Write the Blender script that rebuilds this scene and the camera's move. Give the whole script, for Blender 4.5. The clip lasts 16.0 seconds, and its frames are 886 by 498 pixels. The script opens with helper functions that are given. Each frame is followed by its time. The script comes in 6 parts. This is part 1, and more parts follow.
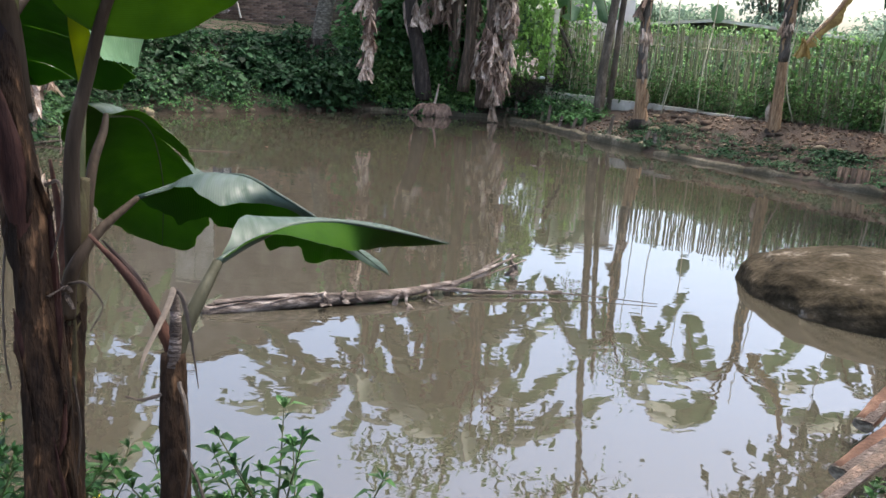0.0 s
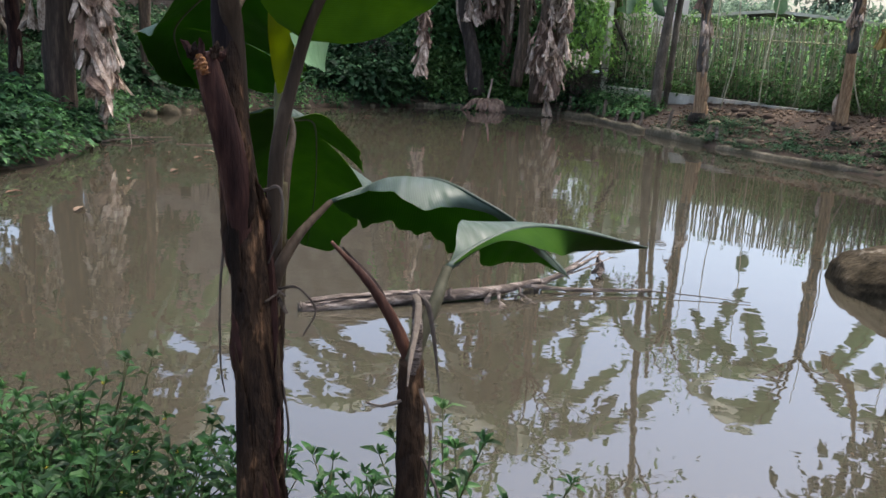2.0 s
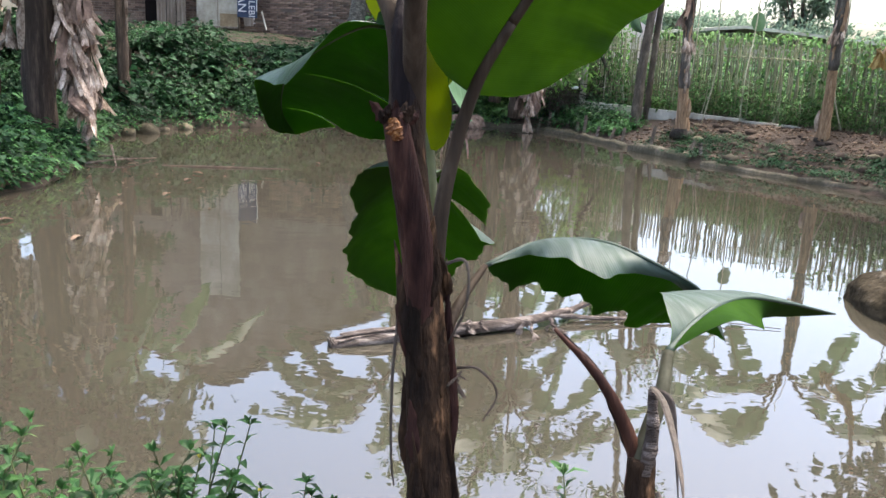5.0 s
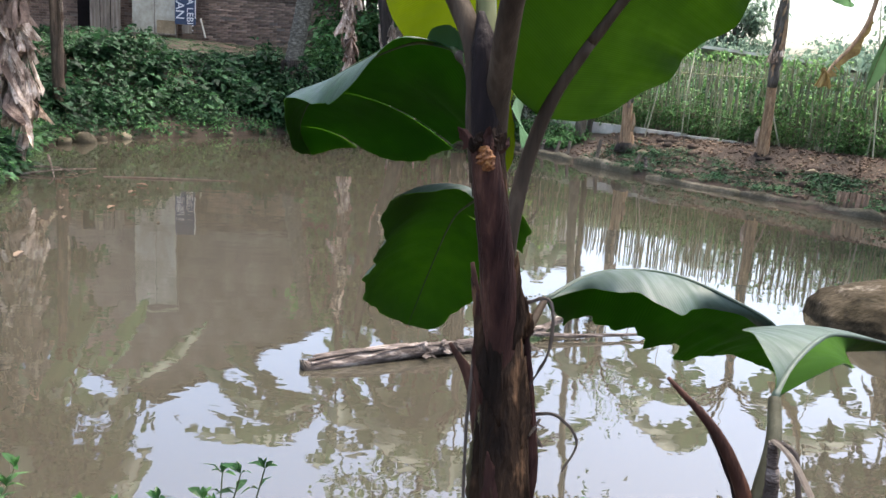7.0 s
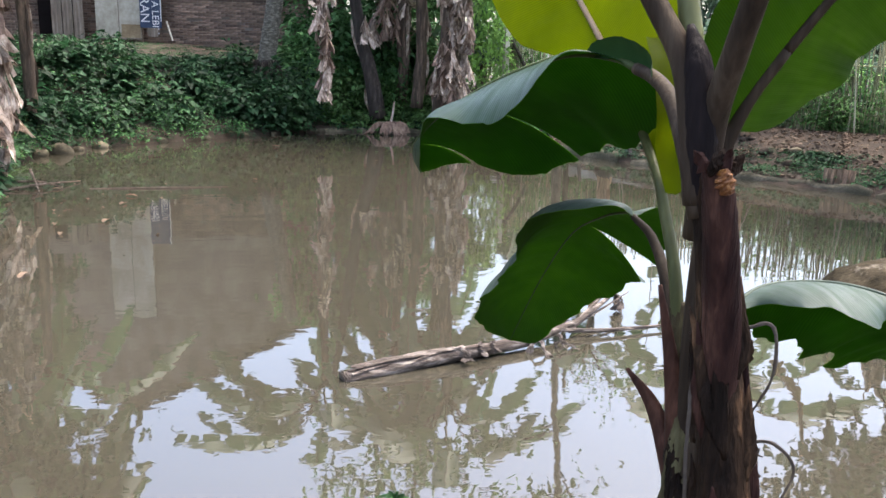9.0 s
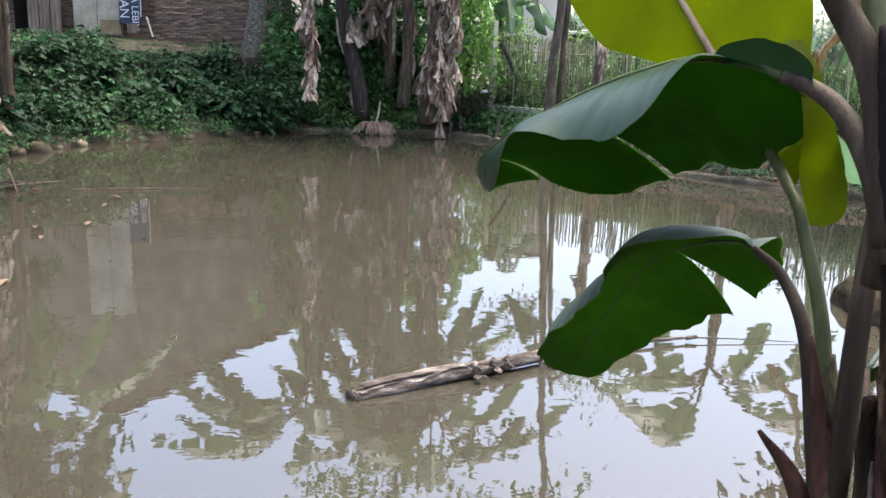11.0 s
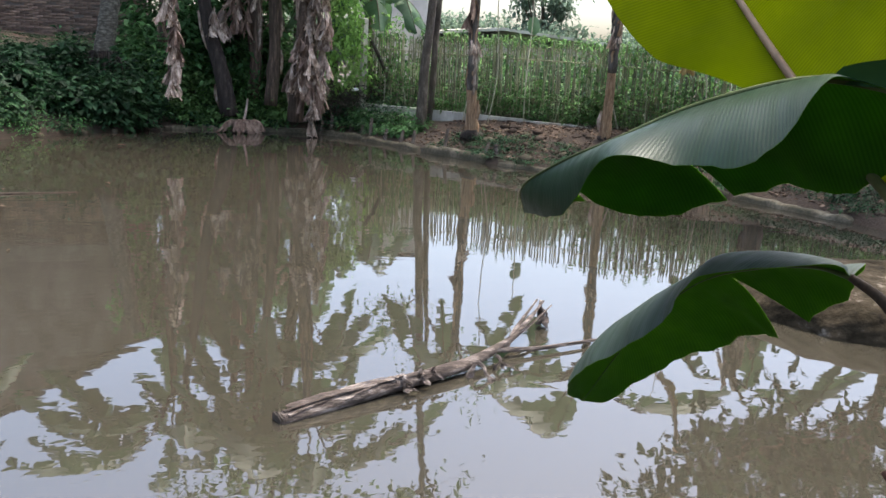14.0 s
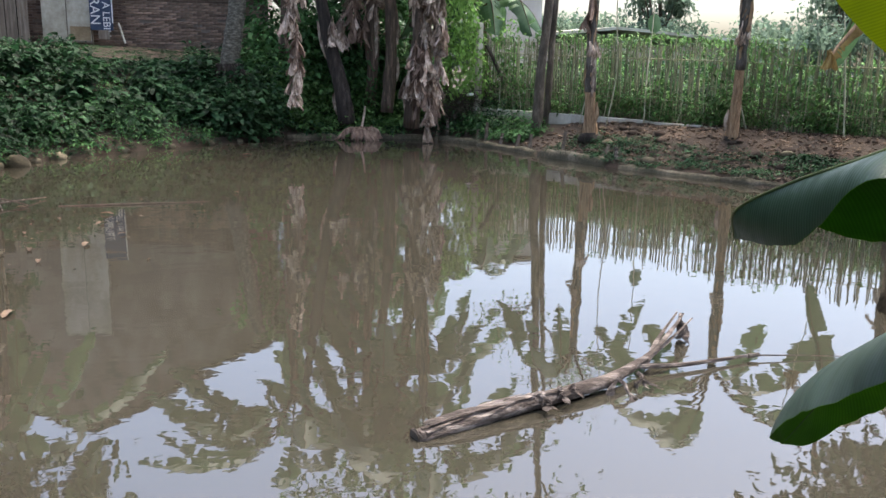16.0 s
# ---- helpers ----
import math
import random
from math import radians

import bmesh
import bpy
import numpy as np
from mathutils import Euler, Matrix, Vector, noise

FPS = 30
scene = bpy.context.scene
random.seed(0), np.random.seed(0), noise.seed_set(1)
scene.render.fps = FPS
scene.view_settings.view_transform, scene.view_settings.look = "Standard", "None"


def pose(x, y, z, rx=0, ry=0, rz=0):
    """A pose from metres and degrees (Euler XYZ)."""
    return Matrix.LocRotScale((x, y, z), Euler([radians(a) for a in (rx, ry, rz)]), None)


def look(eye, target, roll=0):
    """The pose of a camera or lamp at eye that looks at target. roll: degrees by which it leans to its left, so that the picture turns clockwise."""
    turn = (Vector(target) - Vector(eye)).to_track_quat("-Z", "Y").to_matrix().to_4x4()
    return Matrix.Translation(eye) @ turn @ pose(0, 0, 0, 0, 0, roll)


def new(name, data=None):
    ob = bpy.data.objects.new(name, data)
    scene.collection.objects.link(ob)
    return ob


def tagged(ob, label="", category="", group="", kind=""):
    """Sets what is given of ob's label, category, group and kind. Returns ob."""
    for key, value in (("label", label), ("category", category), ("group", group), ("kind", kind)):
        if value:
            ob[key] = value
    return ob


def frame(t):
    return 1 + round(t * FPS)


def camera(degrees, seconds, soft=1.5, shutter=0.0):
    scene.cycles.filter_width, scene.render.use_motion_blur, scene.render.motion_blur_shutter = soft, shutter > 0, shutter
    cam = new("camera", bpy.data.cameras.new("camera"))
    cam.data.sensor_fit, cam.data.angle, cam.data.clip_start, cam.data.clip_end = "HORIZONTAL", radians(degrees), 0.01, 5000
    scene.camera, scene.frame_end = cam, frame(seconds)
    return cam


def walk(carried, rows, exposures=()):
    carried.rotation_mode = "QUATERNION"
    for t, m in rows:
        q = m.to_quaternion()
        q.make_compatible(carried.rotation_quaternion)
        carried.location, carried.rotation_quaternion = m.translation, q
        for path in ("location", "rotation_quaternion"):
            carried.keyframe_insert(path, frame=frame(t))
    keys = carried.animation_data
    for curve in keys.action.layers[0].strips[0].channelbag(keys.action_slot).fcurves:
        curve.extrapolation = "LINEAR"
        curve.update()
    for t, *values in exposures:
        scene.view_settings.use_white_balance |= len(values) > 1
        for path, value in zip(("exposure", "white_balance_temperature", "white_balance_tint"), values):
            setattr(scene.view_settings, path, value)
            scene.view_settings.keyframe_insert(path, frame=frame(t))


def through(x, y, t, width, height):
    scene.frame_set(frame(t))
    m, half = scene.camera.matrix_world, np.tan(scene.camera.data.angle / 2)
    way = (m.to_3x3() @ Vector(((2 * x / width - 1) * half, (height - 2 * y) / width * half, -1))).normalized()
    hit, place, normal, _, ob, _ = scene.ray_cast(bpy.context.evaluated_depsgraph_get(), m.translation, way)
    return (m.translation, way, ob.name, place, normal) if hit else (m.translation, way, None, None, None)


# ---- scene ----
cam = camera(56.61, 16.0)
# seconds, x, y, z, yaw (to the left), pitch, roll
PATH = [
    (0, 0.0003, 0, 1.7494, 0.001, -13.843, 3.771),
    (0.5, -0.0554, 0.0429, 1.7472, 2.496, -13.997, 5.028),
    (1, -0.1417, 0.002, 1.7504, 3.149, -14.15, 5.457),
    (1.5, -0.283, 0.028, 1.7559, 2.913, -14.39, 4.376),
    (2, -0.367, 0.004, 1.7465, 2.758, -14.391, 3.141),
    (2.5, -0.4332, 0.045, 1.7429, 2.887, -14.344, 3.049),
    (3, -0.5204, 0.1358, 1.757, 2.999, -14.352, 3.181),
    (3.5, -0.579, 0.1994, 1.7693, 3.172, -14.316, 3.204),
    (4, -0.6335, 0.2204, 1.7736, 3.31, -14.083, 3.499),
    (4.5, -0.73, 0.2032, 1.7828, 2.949, -13.604, 3.648),
    (5, -0.8234, 0.1689, 1.8036, 0.21, -13.406, 3.073),
    (5.2, -0.8525, 0.1531, 1.8062, -0.879, -13.118, 2.727),
    (7.3, -1.1148, 0.3567, 1.8048, -4.408, -12.403, 4.043),
    (7.5, -1.146, 0.3873, 1.8023, -4.358, -12.568, 4.089),
    (8, -1.2631, 0.4203, 1.8145, -4.263, -12.787, 3.659),
    (8.5, -1.3679, 0.4348, 1.8242, -5.512, -12.856, 2.292),
    (8.7, -1.4094, 0.4265, 1.8344, -6.177, -12.879, 1.716),
    (11, -1.6346, 0.7273, 1.8353, -8.152, -12.894, 2.191),
    (11.5, -1.6658, 0.7649, 1.8352, -8.014, -12.77, 2.221),
    (12, -1.734, 0.8271, 1.8377, -8.277, -12.79, 2.254),
    (12.5, -1.8148, 0.8876, 1.8428, -10.624, -12.925, 2.125),
    (13, -1.8833, 0.9164, 1.8412, -14.694, -12.816, 2.545),
    (13.5, -1.9271, 0.9348, 1.8369, -17.153, -12.712, 3.019),
    (14, -1.9731, 0.9922, 1.8448, -18.182, -12.635, 3.183),
    (14.5, -2.0445, 1.0585, 1.859, -18.287, -12.492, 2.568),
    (15, -2.0867, 1.1344, 1.8563, -18.262, -12.446, 2.007),
    (15.5, -2.0958, 1.1711, 1.8504, -15.401, -12.532, 1.696),
    (16, -2.0865, 1.1828, 1.8561, -10.391, -12.729, 1.346),
]


def eye_pose(x, y, z, yaw, pitch, roll):
    return pose(x, y, z, 0, 0, yaw) @ pose(0, 0, 0, 90 + pitch) @ pose(0, 0, 0, 0, 0, roll)


EXPOSURES = [(0.0, 2.16), (1.0, 2.03), (2.0, 1.83), (3.0, 2.10), (4.0, 2.37), (5.0, 2.42), (8.5, 2.47), (11.5, 2.32), (12.5, 2.13), (14.5, 1.94), (16.0, 1.98)]
walk(cam, [(t, eye_pose(*r)) for t, *r in PATH], EXPOSURES)

# ---- light: bright hazy sky, soft sun ahead of the pond ----
SUN_ELEVATION, SUN_AZIMUTH = radians(72), radians(55)
world = bpy.data.worlds.new("sky")
scene.world = world
world.use_nodes = True
wn = world.node_tree.nodes
sky = wn.new("ShaderNodeTexSky")
sky.sky_type = "NISHITA"
sky.sun_disc = False
sky.sun_elevation, sky.sun_rotation = SUN_ELEVATION, SUN_AZIMUTH
sky.air_density, sky.dust_density, sky.ozone_density = 1.0, 5.5, 1.7
world.node_tree.links.new(sky.outputs["Color"], wn["Background"].inputs["Color"])
wn["Background"].inputs["Strength"].default_value = 0.15
sun = new("sun", bpy.data.lights.new("sun", "SUN"))
sun.data.energy, sun.data.angle, sun.data.color = 1.45, radians(30), (1.0, 0.945, 0.85)
sun.matrix_world = look((0, 0, 40), (-math.sin(SUN_AZIMUTH) * math.cos(SUN_ELEVATION) * 10, -math.cos(SUN_AZIMUTH) * math.cos(SUN_ELEVATION) * 10, 40 - math.sin(SUN_ELEVATION) * 10))

# ---- materials ----
def surface(name, colours, scale=4.0, rough=0.7, bump=0.3, bump_scale=None, stretch=(1, 1, 1), island=0.0, through=0.0, fine=6.0, spec=0.4, each=0.0, translucent=None, veins=0):
    """Procedural surface: broad and fine noise through a ramp of colours, fine relief, variation from piece to piece."""
    m = bpy.data.materials.new(name)
    m.use_nodes = True
    t = m.node_tree
    n, l = t.nodes, t.links
    b = n["Principled BSDF"]
    b.inputs["Roughness"].default_value = rough
    b.inputs["Specular IOR Level"].default_value = spec
    co = n.new("ShaderNodeTexCoord")
    mp = n.new("ShaderNodeMapping")
    mp.inputs["Scale"].default_value = stretch
    l.new(co.outputs["Object"], mp.inputs["Vector"])
    broad = n.new("ShaderNodeTexNoise")
    broad.inputs["Scale"].default_value = scale
    broad.inputs["Detail"].default_value = 5
    small = n.new("ShaderNodeTexNoise")
    small.inputs["Scale"].default_value = scale * fine
    small.inputs["Detail"].default_value = 6
    for x in (broad, small):
        l.new(mp.outputs["Vector"], x.inputs["Vector"])
    mix = n.new("ShaderNodeMath")
    mix.operation = "MULTIPLY_ADD"
    l.new(small.outputs["Fac"], mix.inputs[0])
    mix.inputs[1].default_value = 0.45
    l.new(broad.outputs["Fac"], mix.inputs[2])
    ramp = n.new("ShaderNodeValToRGB")
    el = ramp.color_ramp.elements
    k = len(colours)
    for i, c in enumerate(colours):
        at = 0.42 + 0.62 * (i / max(1, k - 1)) - 0.0
        e = el[i] if i < 2 else el.new(1.0)
        e.position = min(1.0, at)
        e.color = (*c, 1)
    l.new(mix.outputs[0], ramp.inputs["Fac"])
    colour = ramp.outputs["Color"]
    for amount, node, socket in ((island, "ShaderNodeNewGeometry", "Random Per Island"), (each, "ShaderNodeObjectInfo", "Random")):
        if amount:
            g = n.new(node)
            mr = n.new("ShaderNodeMapRange")
            mr.inputs["To Min"].default_value, mr.inputs["To Max"].default_value = 1 - amount, 1 + amount
            l.new(g.outputs[socket], mr.inputs["Value"])
            hs = n.new("ShaderNodeHueSaturation")
            l.new(mr.outputs["Result"], hs.inputs["Value"])
            l.new(colour, hs.inputs["Color"])
            colour = hs.outputs["Color"]
    l.new(colour, b.inputs["Base Color"])
    if bump:
        bp = n.new("ShaderNodeBump")
        bp.inputs["Strength"].default_value = bump
        bp.inputs["Distance"].default_value = 0.02
        src = small
        if bump_scale:
            src = n.new("ShaderNodeTexNoise")
            src.inputs["Scale"].default_value = bump_scale
            src.inputs["Detail"].default_value = 5
            l.new(mp.outputs["Vector"], src.inputs["Vector"])
        height = src.outputs["Fac"]
        if veins:
            ribs = n.new("ShaderNodeTexWave")
            ribs.inputs["Scale"].default_value = veins / 6.283
            ribs.inputs["Distortion"].default_value = 0.6
            ribs.inputs["Detail"].default_value = 1
            uv = n.new("ShaderNodeUVMap")
            uv.uv_map = "UVMap"
            l.new(uv.outputs["UV"], ribs.inputs["Vector"])
            add = n.new("ShaderNodeMath")
            add.operation = "MULTIPLY_ADD"
            l.new(ribs.outputs["Fac"], add.inputs[0])
            add.inputs[1].default_value = 0.9
            l.new(height, add.inputs[2])
            height = add.outputs[0]
            bp.inputs["Strength"].default_value = 0.07
            bp.inputs["Distance"].default_value = 0.006
            shade = n.new("ShaderNodeMapRange")
            shade.inputs["To Min"].default_value, shade.inputs["To Max"].default_value = 0.86, 1.10
            l.new(ribs.outputs["Fac"], shade.inputs["Value"])
            hv = n.new("ShaderNodeHueSaturation")
            l.new(shade.outputs["Result"], hv.inputs["Value"])
            l.new(colour, hv.inputs["Color"])
            colour = hv.outputs["Color"]
            l.new(colour, b.inputs["Base Color"])
            lanes = n.new("ShaderNodeMapping")
            lanes.inputs["Scale"].default_value = (34, 60, 1)
            l.new(uv.outputs["UV"], lanes.inputs["Vector"])
            streak = n.new("ShaderNodeTexNoise")
            streak.inputs["Scale"].default_value = 1.0
            streak.inputs["Detail"].default_value = 4
            l.new(lanes.outputs["Vector"], streak.inputs["Vector"])
            sheen = n.new("ShaderNodeMapRange")
            sheen.inputs["From Min"].default_value, sheen.inputs["From Max"].default_value = 0.32, 0.68
            sheen.inputs["To Min"].default_value, sheen.inputs["To Max"].default_value = rough * 0.85, min(0.95, rough * 1.45)
            l.new(streak.outputs["Fac"], sheen.inputs["Value"])
            l.new(sheen.outputs["Result"], b.inputs["Roughness"])
            gloss = n.new("ShaderNodeMapRange")
            gloss.inputs["From Min"].default_value, gloss.inputs["From Max"].default_value = 0.32, 0.68
            gloss.inputs["To Min"].default_value, gloss.inputs["To Max"].default_value = spec * 1.15, spec * 0.7
            l.new(streak.outputs["Fac"], gloss.inputs["Value"])
            l.new(gloss.outputs["Result"], b.inputs["Specular IOR Level"])
        l.new(height, bp.inputs["Height"])
        l.new(bp.outputs["Normal"], b.inputs["Normal"])
    if through:
        tr = n.new("ShaderNodeBsdfTranslucent")
        if translucent:
            tint = n.new("ShaderNodeMix")
            tint.data_type, tint.blend_type = "RGBA", "MULTIPLY"
            tint.inputs[0].default_value = 1.0
            l.new(colour, tint.inputs[6])
            tint.inputs[7].default_value = (*translucent, 1)
            l.new(tint.outputs[2], tr.inputs["Color"])
        else:
            l.new(colour, tr.inputs["Color"])
        ms = n.new("ShaderNodeMixShader")
        ms.inputs[0].default_value = through
        l.new(b.outputs[0], ms.inputs[1])
        l.new(tr.outputs[0], ms.inputs[2])
        l.new(ms.outputs[0], n["Material Output"].inputs["Surface"])
    return m


def water_material():
    m = bpy.data.materials.new("muddy_water")
    m.use_nodes = True
    t = m.node_tree
    n, l = t.nodes, t.links
    b = n["Principled BSDF"]
    b.inputs["Roughness"].default_value = 0.015
    b.inputs["IOR"].default_value = 1.85
    co = n.new("ShaderNodeTexCoord")
    silt = n.new("ShaderNodeTexNoise")
    silt.inputs["Scale"].default_value = 0.35
    silt.inputs["Detail"].default_value = 3
    l.new(co.outputs["Object"], silt.inputs["Vector"])
    ramp = n.new("ShaderNodeValToRGB")
    ramp.color_ramp.elements[0].color = (0.0308, 0.0274, 0.0196, 1)
    ramp.color_ramp.elements[1].color = (0.0388, 0.0345, 0.0250, 1)
    l.new(silt.outputs["Fac"], ramp.inputs["Fac"])
    l.new(ramp.outputs["Color"], b.inputs["Base Color"])
    height = None
    for scale, stretch, amount in ((0.9, (0.7, 1.0, 1), 1.0), (4.5, (0.6, 1.0, 1), 0.22), (16, (0.8, 1, 1), 0.05)):
        mp = n.new("ShaderNodeMapping")
        mp.inputs["Scale"].default_value = stretch
        l.new(co.outputs["Object"], mp.inputs["Vector"])
        nz = n.new("ShaderNodeTexNoise")
        nz.inputs["Scale"].default_value = scale
        nz.inputs["Detail"].default_value = 1.5
        nz.inputs["Distortion"].default_value = 0.4
        l.new(mp.outputs["Vector"], nz.inputs["Vector"])
        ma = n.new("ShaderNodeMath")
        ma.operation = "MULTIPLY_ADD"
        l.new(nz.outputs["Fac"], ma.inputs[0])
        ma.inputs[1].default_value = amount
        if height:
            l.new(height, ma.inputs[2])
        else:
            ma.inputs[2].default_value = 0.0
        height = ma.outputs[0]
    bp = n.new("ShaderNodeBump")
    bp.inputs["Strength"].default_value = 0.032
    bp.inputs["Distance"].default_value = 0.12
    l.new(height, bp.inputs["Height"])
    l.new(bp.outputs["Normal"], b.inputs["Normal"])
    return m


M_WATER = water_material()
M_SOIL = surface("damp_soil", [(0.015, 0.010, 0.007), (0.038, 0.025, 0.017), (0.085, 0.056, 0.038)], 1.8, 0.95, 1.0, 26, fine=11)
M_CONCRETE = surface("mossy_concrete", [(0.026, 0.027, 0.013), (0.075, 0.064, 0.040), (0.19, 0.16, 0.115)], 2.6, 0.92, 0.9, 30, each=0.25, fine=8)
M_KERB = surface("pale_kerb", [(0.20, 0.18, 0.14), (0.40, 0.37, 0.31), (0.55, 0.52, 0.45)], 2.2, 0.92, 0.5, 30, each=0.15)
M_ROCK = surface("mossy_rock", [(0.006, 0.005, 0.004), (0.020, 0.016, 0.010), (0.040, 0.032, 0.021), (0.16, 0.14, 0.115)], 3.6, 0.95, 1.0, 16, fine=7, spec=0.05)
M_STONE = surface("river_stone", [(0.032, 0.028, 0.017), (0.085, 0.070, 0.045), (0.18, 0.15, 0.105)], 5, 0.9, 0.6, 40, each=0.4, spec=0.2)
M_BRICK = surface("old_brick", [(0.085, 0.062, 0.048), (0.20, 0.138, 0.105), (0.35, 0.265, 0.21)], 1.1, 0.9, 0.6, 60, island=0.4, each=0.45, fine=14)
M_MORTAR = surface("mortar", [(0.10, 0.085, 0.07), (0.20, 0.165, 0.14), (0.28, 0.25, 0.22)], 1.5, 0.95, 0.5, 40, fine=10)
M_PLASTER = surface("pale_pink_plaster", [(0.55, 0.46, 0.42), (0.70, 0.60, 0.55), (0.78, 0.69, 0.64)], 1.0, 0.9, 0.2, 40)
M_TIN = surface("weathered_sheet", [(0.16, 0.13, 0.085), (0.38, 0.36, 0.29), (0.56, 0.55, 0.47)], 0.9, 0.7, 0.15, 30, fine=9)
M_PLANK = surface("grey_timber", [(0.085, 0.07, 0.055), (0.17, 0.14, 0.11), (0.27, 0.235, 0.19)], 3, 0.85, 0.4, 50, stretch=(6, 6, 0.6), each=0.2)
M_SIGN = surface("faded_blue_banner", [(0.018, 0.034, 0.075), (0.05, 0.075, 0.13)], 3, 0.6, 0.1)
M_WHITE = surface("white_lettering", [(0.65, 0.68, 0.70), (0.8, 0.8, 0.8)], 3, 0.6, 0.05)
M_ROOF = surface("old_roof_tile", [(0.045, 0.038, 0.036), (0.085, 0.07, 0.065), (0.14, 0.12, 0.11)], 2, 0.85, 0.5, 20, island=0.2)
M_BAMBOO = surface("weathered_bamboo", [(0.10, 0.095, 0.055), (0.23, 0.215, 0.13), (0.43, 0.40, 0.26)], 2.5, 0.7, 0.25, 60, stretch=(8, 8, 1), each=0.55)
M_STEM = surface("banana_sheath", [(0.004, 0.003, 0.002), (0.012, 0.008, 0.006), (0.030, 0.018, 0.011), (0.17, 0.095, 0.050)], 8, 0.75, 1.0, 40, stretch=(2.2, 2.2, 0.5), fine=5, spec=0.06)
M_STEM_PALE = surface("banana_stem_green", [(0.027, 0.030, 0.010), (0.057, 0.063, 0.022), (0.096, 0.099, 0.043)], 4, 0.5, 0.06, 40, stretch=(3, 3, 0.4), fine=4, spec=0.2)
M_PURPLE = surface("purple_sheath", [(0.006, 0.003, 0.003), (0.017, 0.008, 0.007), (0.038, 0.018, 0.014), (0.10, 0.050, 0.034)], 7, 0.65, 0.4, 40, stretch=(3.2, 3.2, 0.5), fine=6, spec=0.07)
M_SECOND = surface("green_brown_sheath", [(0.012, 0.007, 0.005), (0.032, 0.022, 0.012), (0.058, 0.050, 0.025), (0.10, 0.092, 0.045)], 5, 0.65, 0.4, 40, stretch=(3, 3, 0.5), fine=5, spec=0.10)
M_RED = surface("red_brown_sheath", [(0.012, 0.006, 0.005), (0.042, 0.019, 0.013), (0.115, 0.055, 0.036)], 8, 0.65, 0.4, 40, stretch=(2, 2, 0.6), fine=5, spec=0.10)
M_PETIOLE = surface("grey_green_petiole", [(0.020, 0.019, 0.011), (0.039, 0.038, 0.024), (0.072, 0.069, 0.048)], 5, 0.6, 0.15, 40, stretch=(4, 4, 0.4), fine=5, spec=0.10)
M_LEAF_PALE = surface("pale_leaf_back", [(0.055, 0.125, 0.060), (0.10, 0.19, 0.10), (0.17, 0.27, 0.17)], 3.0, 0.6, 0.10, 30, through=0.5, spec=0.2, veins=52)
M_STALK = surface("grey_brown_stalk", [(0.014, 0.010, 0.007), (0.036, 0.026, 0.018), (0.078, 0.060, 0.042)], 5, 0.6, 0.15, 40, stretch=(4, 4, 0.4), fine=5, spec=0.06)
M_BLACK = surface("purple_black_sheath", [(0.005, 0.004, 0.004), (0.012, 0.009, 0.009), (0.035, 0.026, 0.022)], 7, 0.65, 0.3, 40, stretch=(3, 3, 0.5), fine=5, spec=0.05)
M_RIB_LEAF = surface("green_midrib", [(0.022, 0.032, 0.010), (0.040, 0.055, 0.018), (0.07, 0.085, 0.035)], 6, 0.55, 0.1, spec=0.1)
M_BROKEN = surface("torn_orange_sheath", [(0.04, 0.014, 0.006), (0.15, 0.055, 0.012), (0.40, 0.19, 0.03)], 40, 0.6, 0.6, 60)
M_FARSTEM = surface("old_banana_stem", [(0.026, 0.018, 0.012), (0.085, 0.057, 0.039), (0.23, 0.155, 0.108)], 3, 0.85, 0.8, 25, stretch=(5, 5, 0.5), fine=4)
M_OLDSTEM = surface("dark_brown_stem", [(0.014, 0.009, 0.006), (0.045, 0.029, 0.020), (0.13, 0.090, 0.063)], 3, 0.85, 0.8, 25, stretch=(5, 5, 0.5), fine=5)
M_UPPER = surface("grey_dried_sheath", [(0.030, 0.024, 0.019), (0.085, 0.072, 0.060), (0.20, 0.175, 0.15)], 3, 0.85, 0.8, 25, stretch=(5, 5, 0.5), fine=4)
M_DARKSTEM = surface("blackened_stem", [(0.010, 0.007, 0.005), (0.028, 0.020, 0.015), (0.075, 0.055, 0.042)], 4, 0.85, 0.8, 25, stretch=(4, 4, 0.6), fine=5)
M_TANSTEM = surface("peeling_tan_stem", [(0.10, 0.062, 0.036), (0.30, 0.185, 0.105), (0.50, 0.34, 0.215)], 4, 0.85, 0.7, 25, stretch=(6, 6, 0.4), fine=4)
M_BARK = surface("dark_bark", [(0.026, 0.020, 0.015), (0.085, 0.067, 0.050), (0.20, 0.165, 0.125)], 5, 0.9, 0.9, 26, stretch=(2, 2, 0.6))
M_PALMBARK = surface("grey_palm_bark", [(0.025, 0.021, 0.016), (0.10, 0.09, 0.07), (0.27, 0.25, 0.205)], 9, 0.9, 1.0, 24, stretch=(1.2, 1.2, 2.6), fine=4)
M_DRY = surface("dry_banana_leaf", [(0.045, 0.026, 0.018), (0.20, 0.140, 0.105), (0.48, 0.380, 0.305), (0.72, 0.62, 0.53)], 7, 0.85, 0.5, 50, stretch=(1.5, 1.5, 0.8), island=0.75, through=0.18, spec=0.10)
M_DRY_DARK = surface("brown_dead_leaf", [(0.055, 0.034, 0.024), (0.17, 0.110, 0.080), (0.36, 0.255, 0.19)], 6, 0.9, 0.4, 50, stretch=(1.5, 1.5, 0.6), island=0.4, through=0.1)
M_RUST = surface("rust_brown_leaf", [(0.025, 0.014, 0.010), (0.075, 0.042, 0.028), (0.17, 0.105, 0.072)], 9, 0.85, 0.5, 50, island=0.5, spec=0.1)
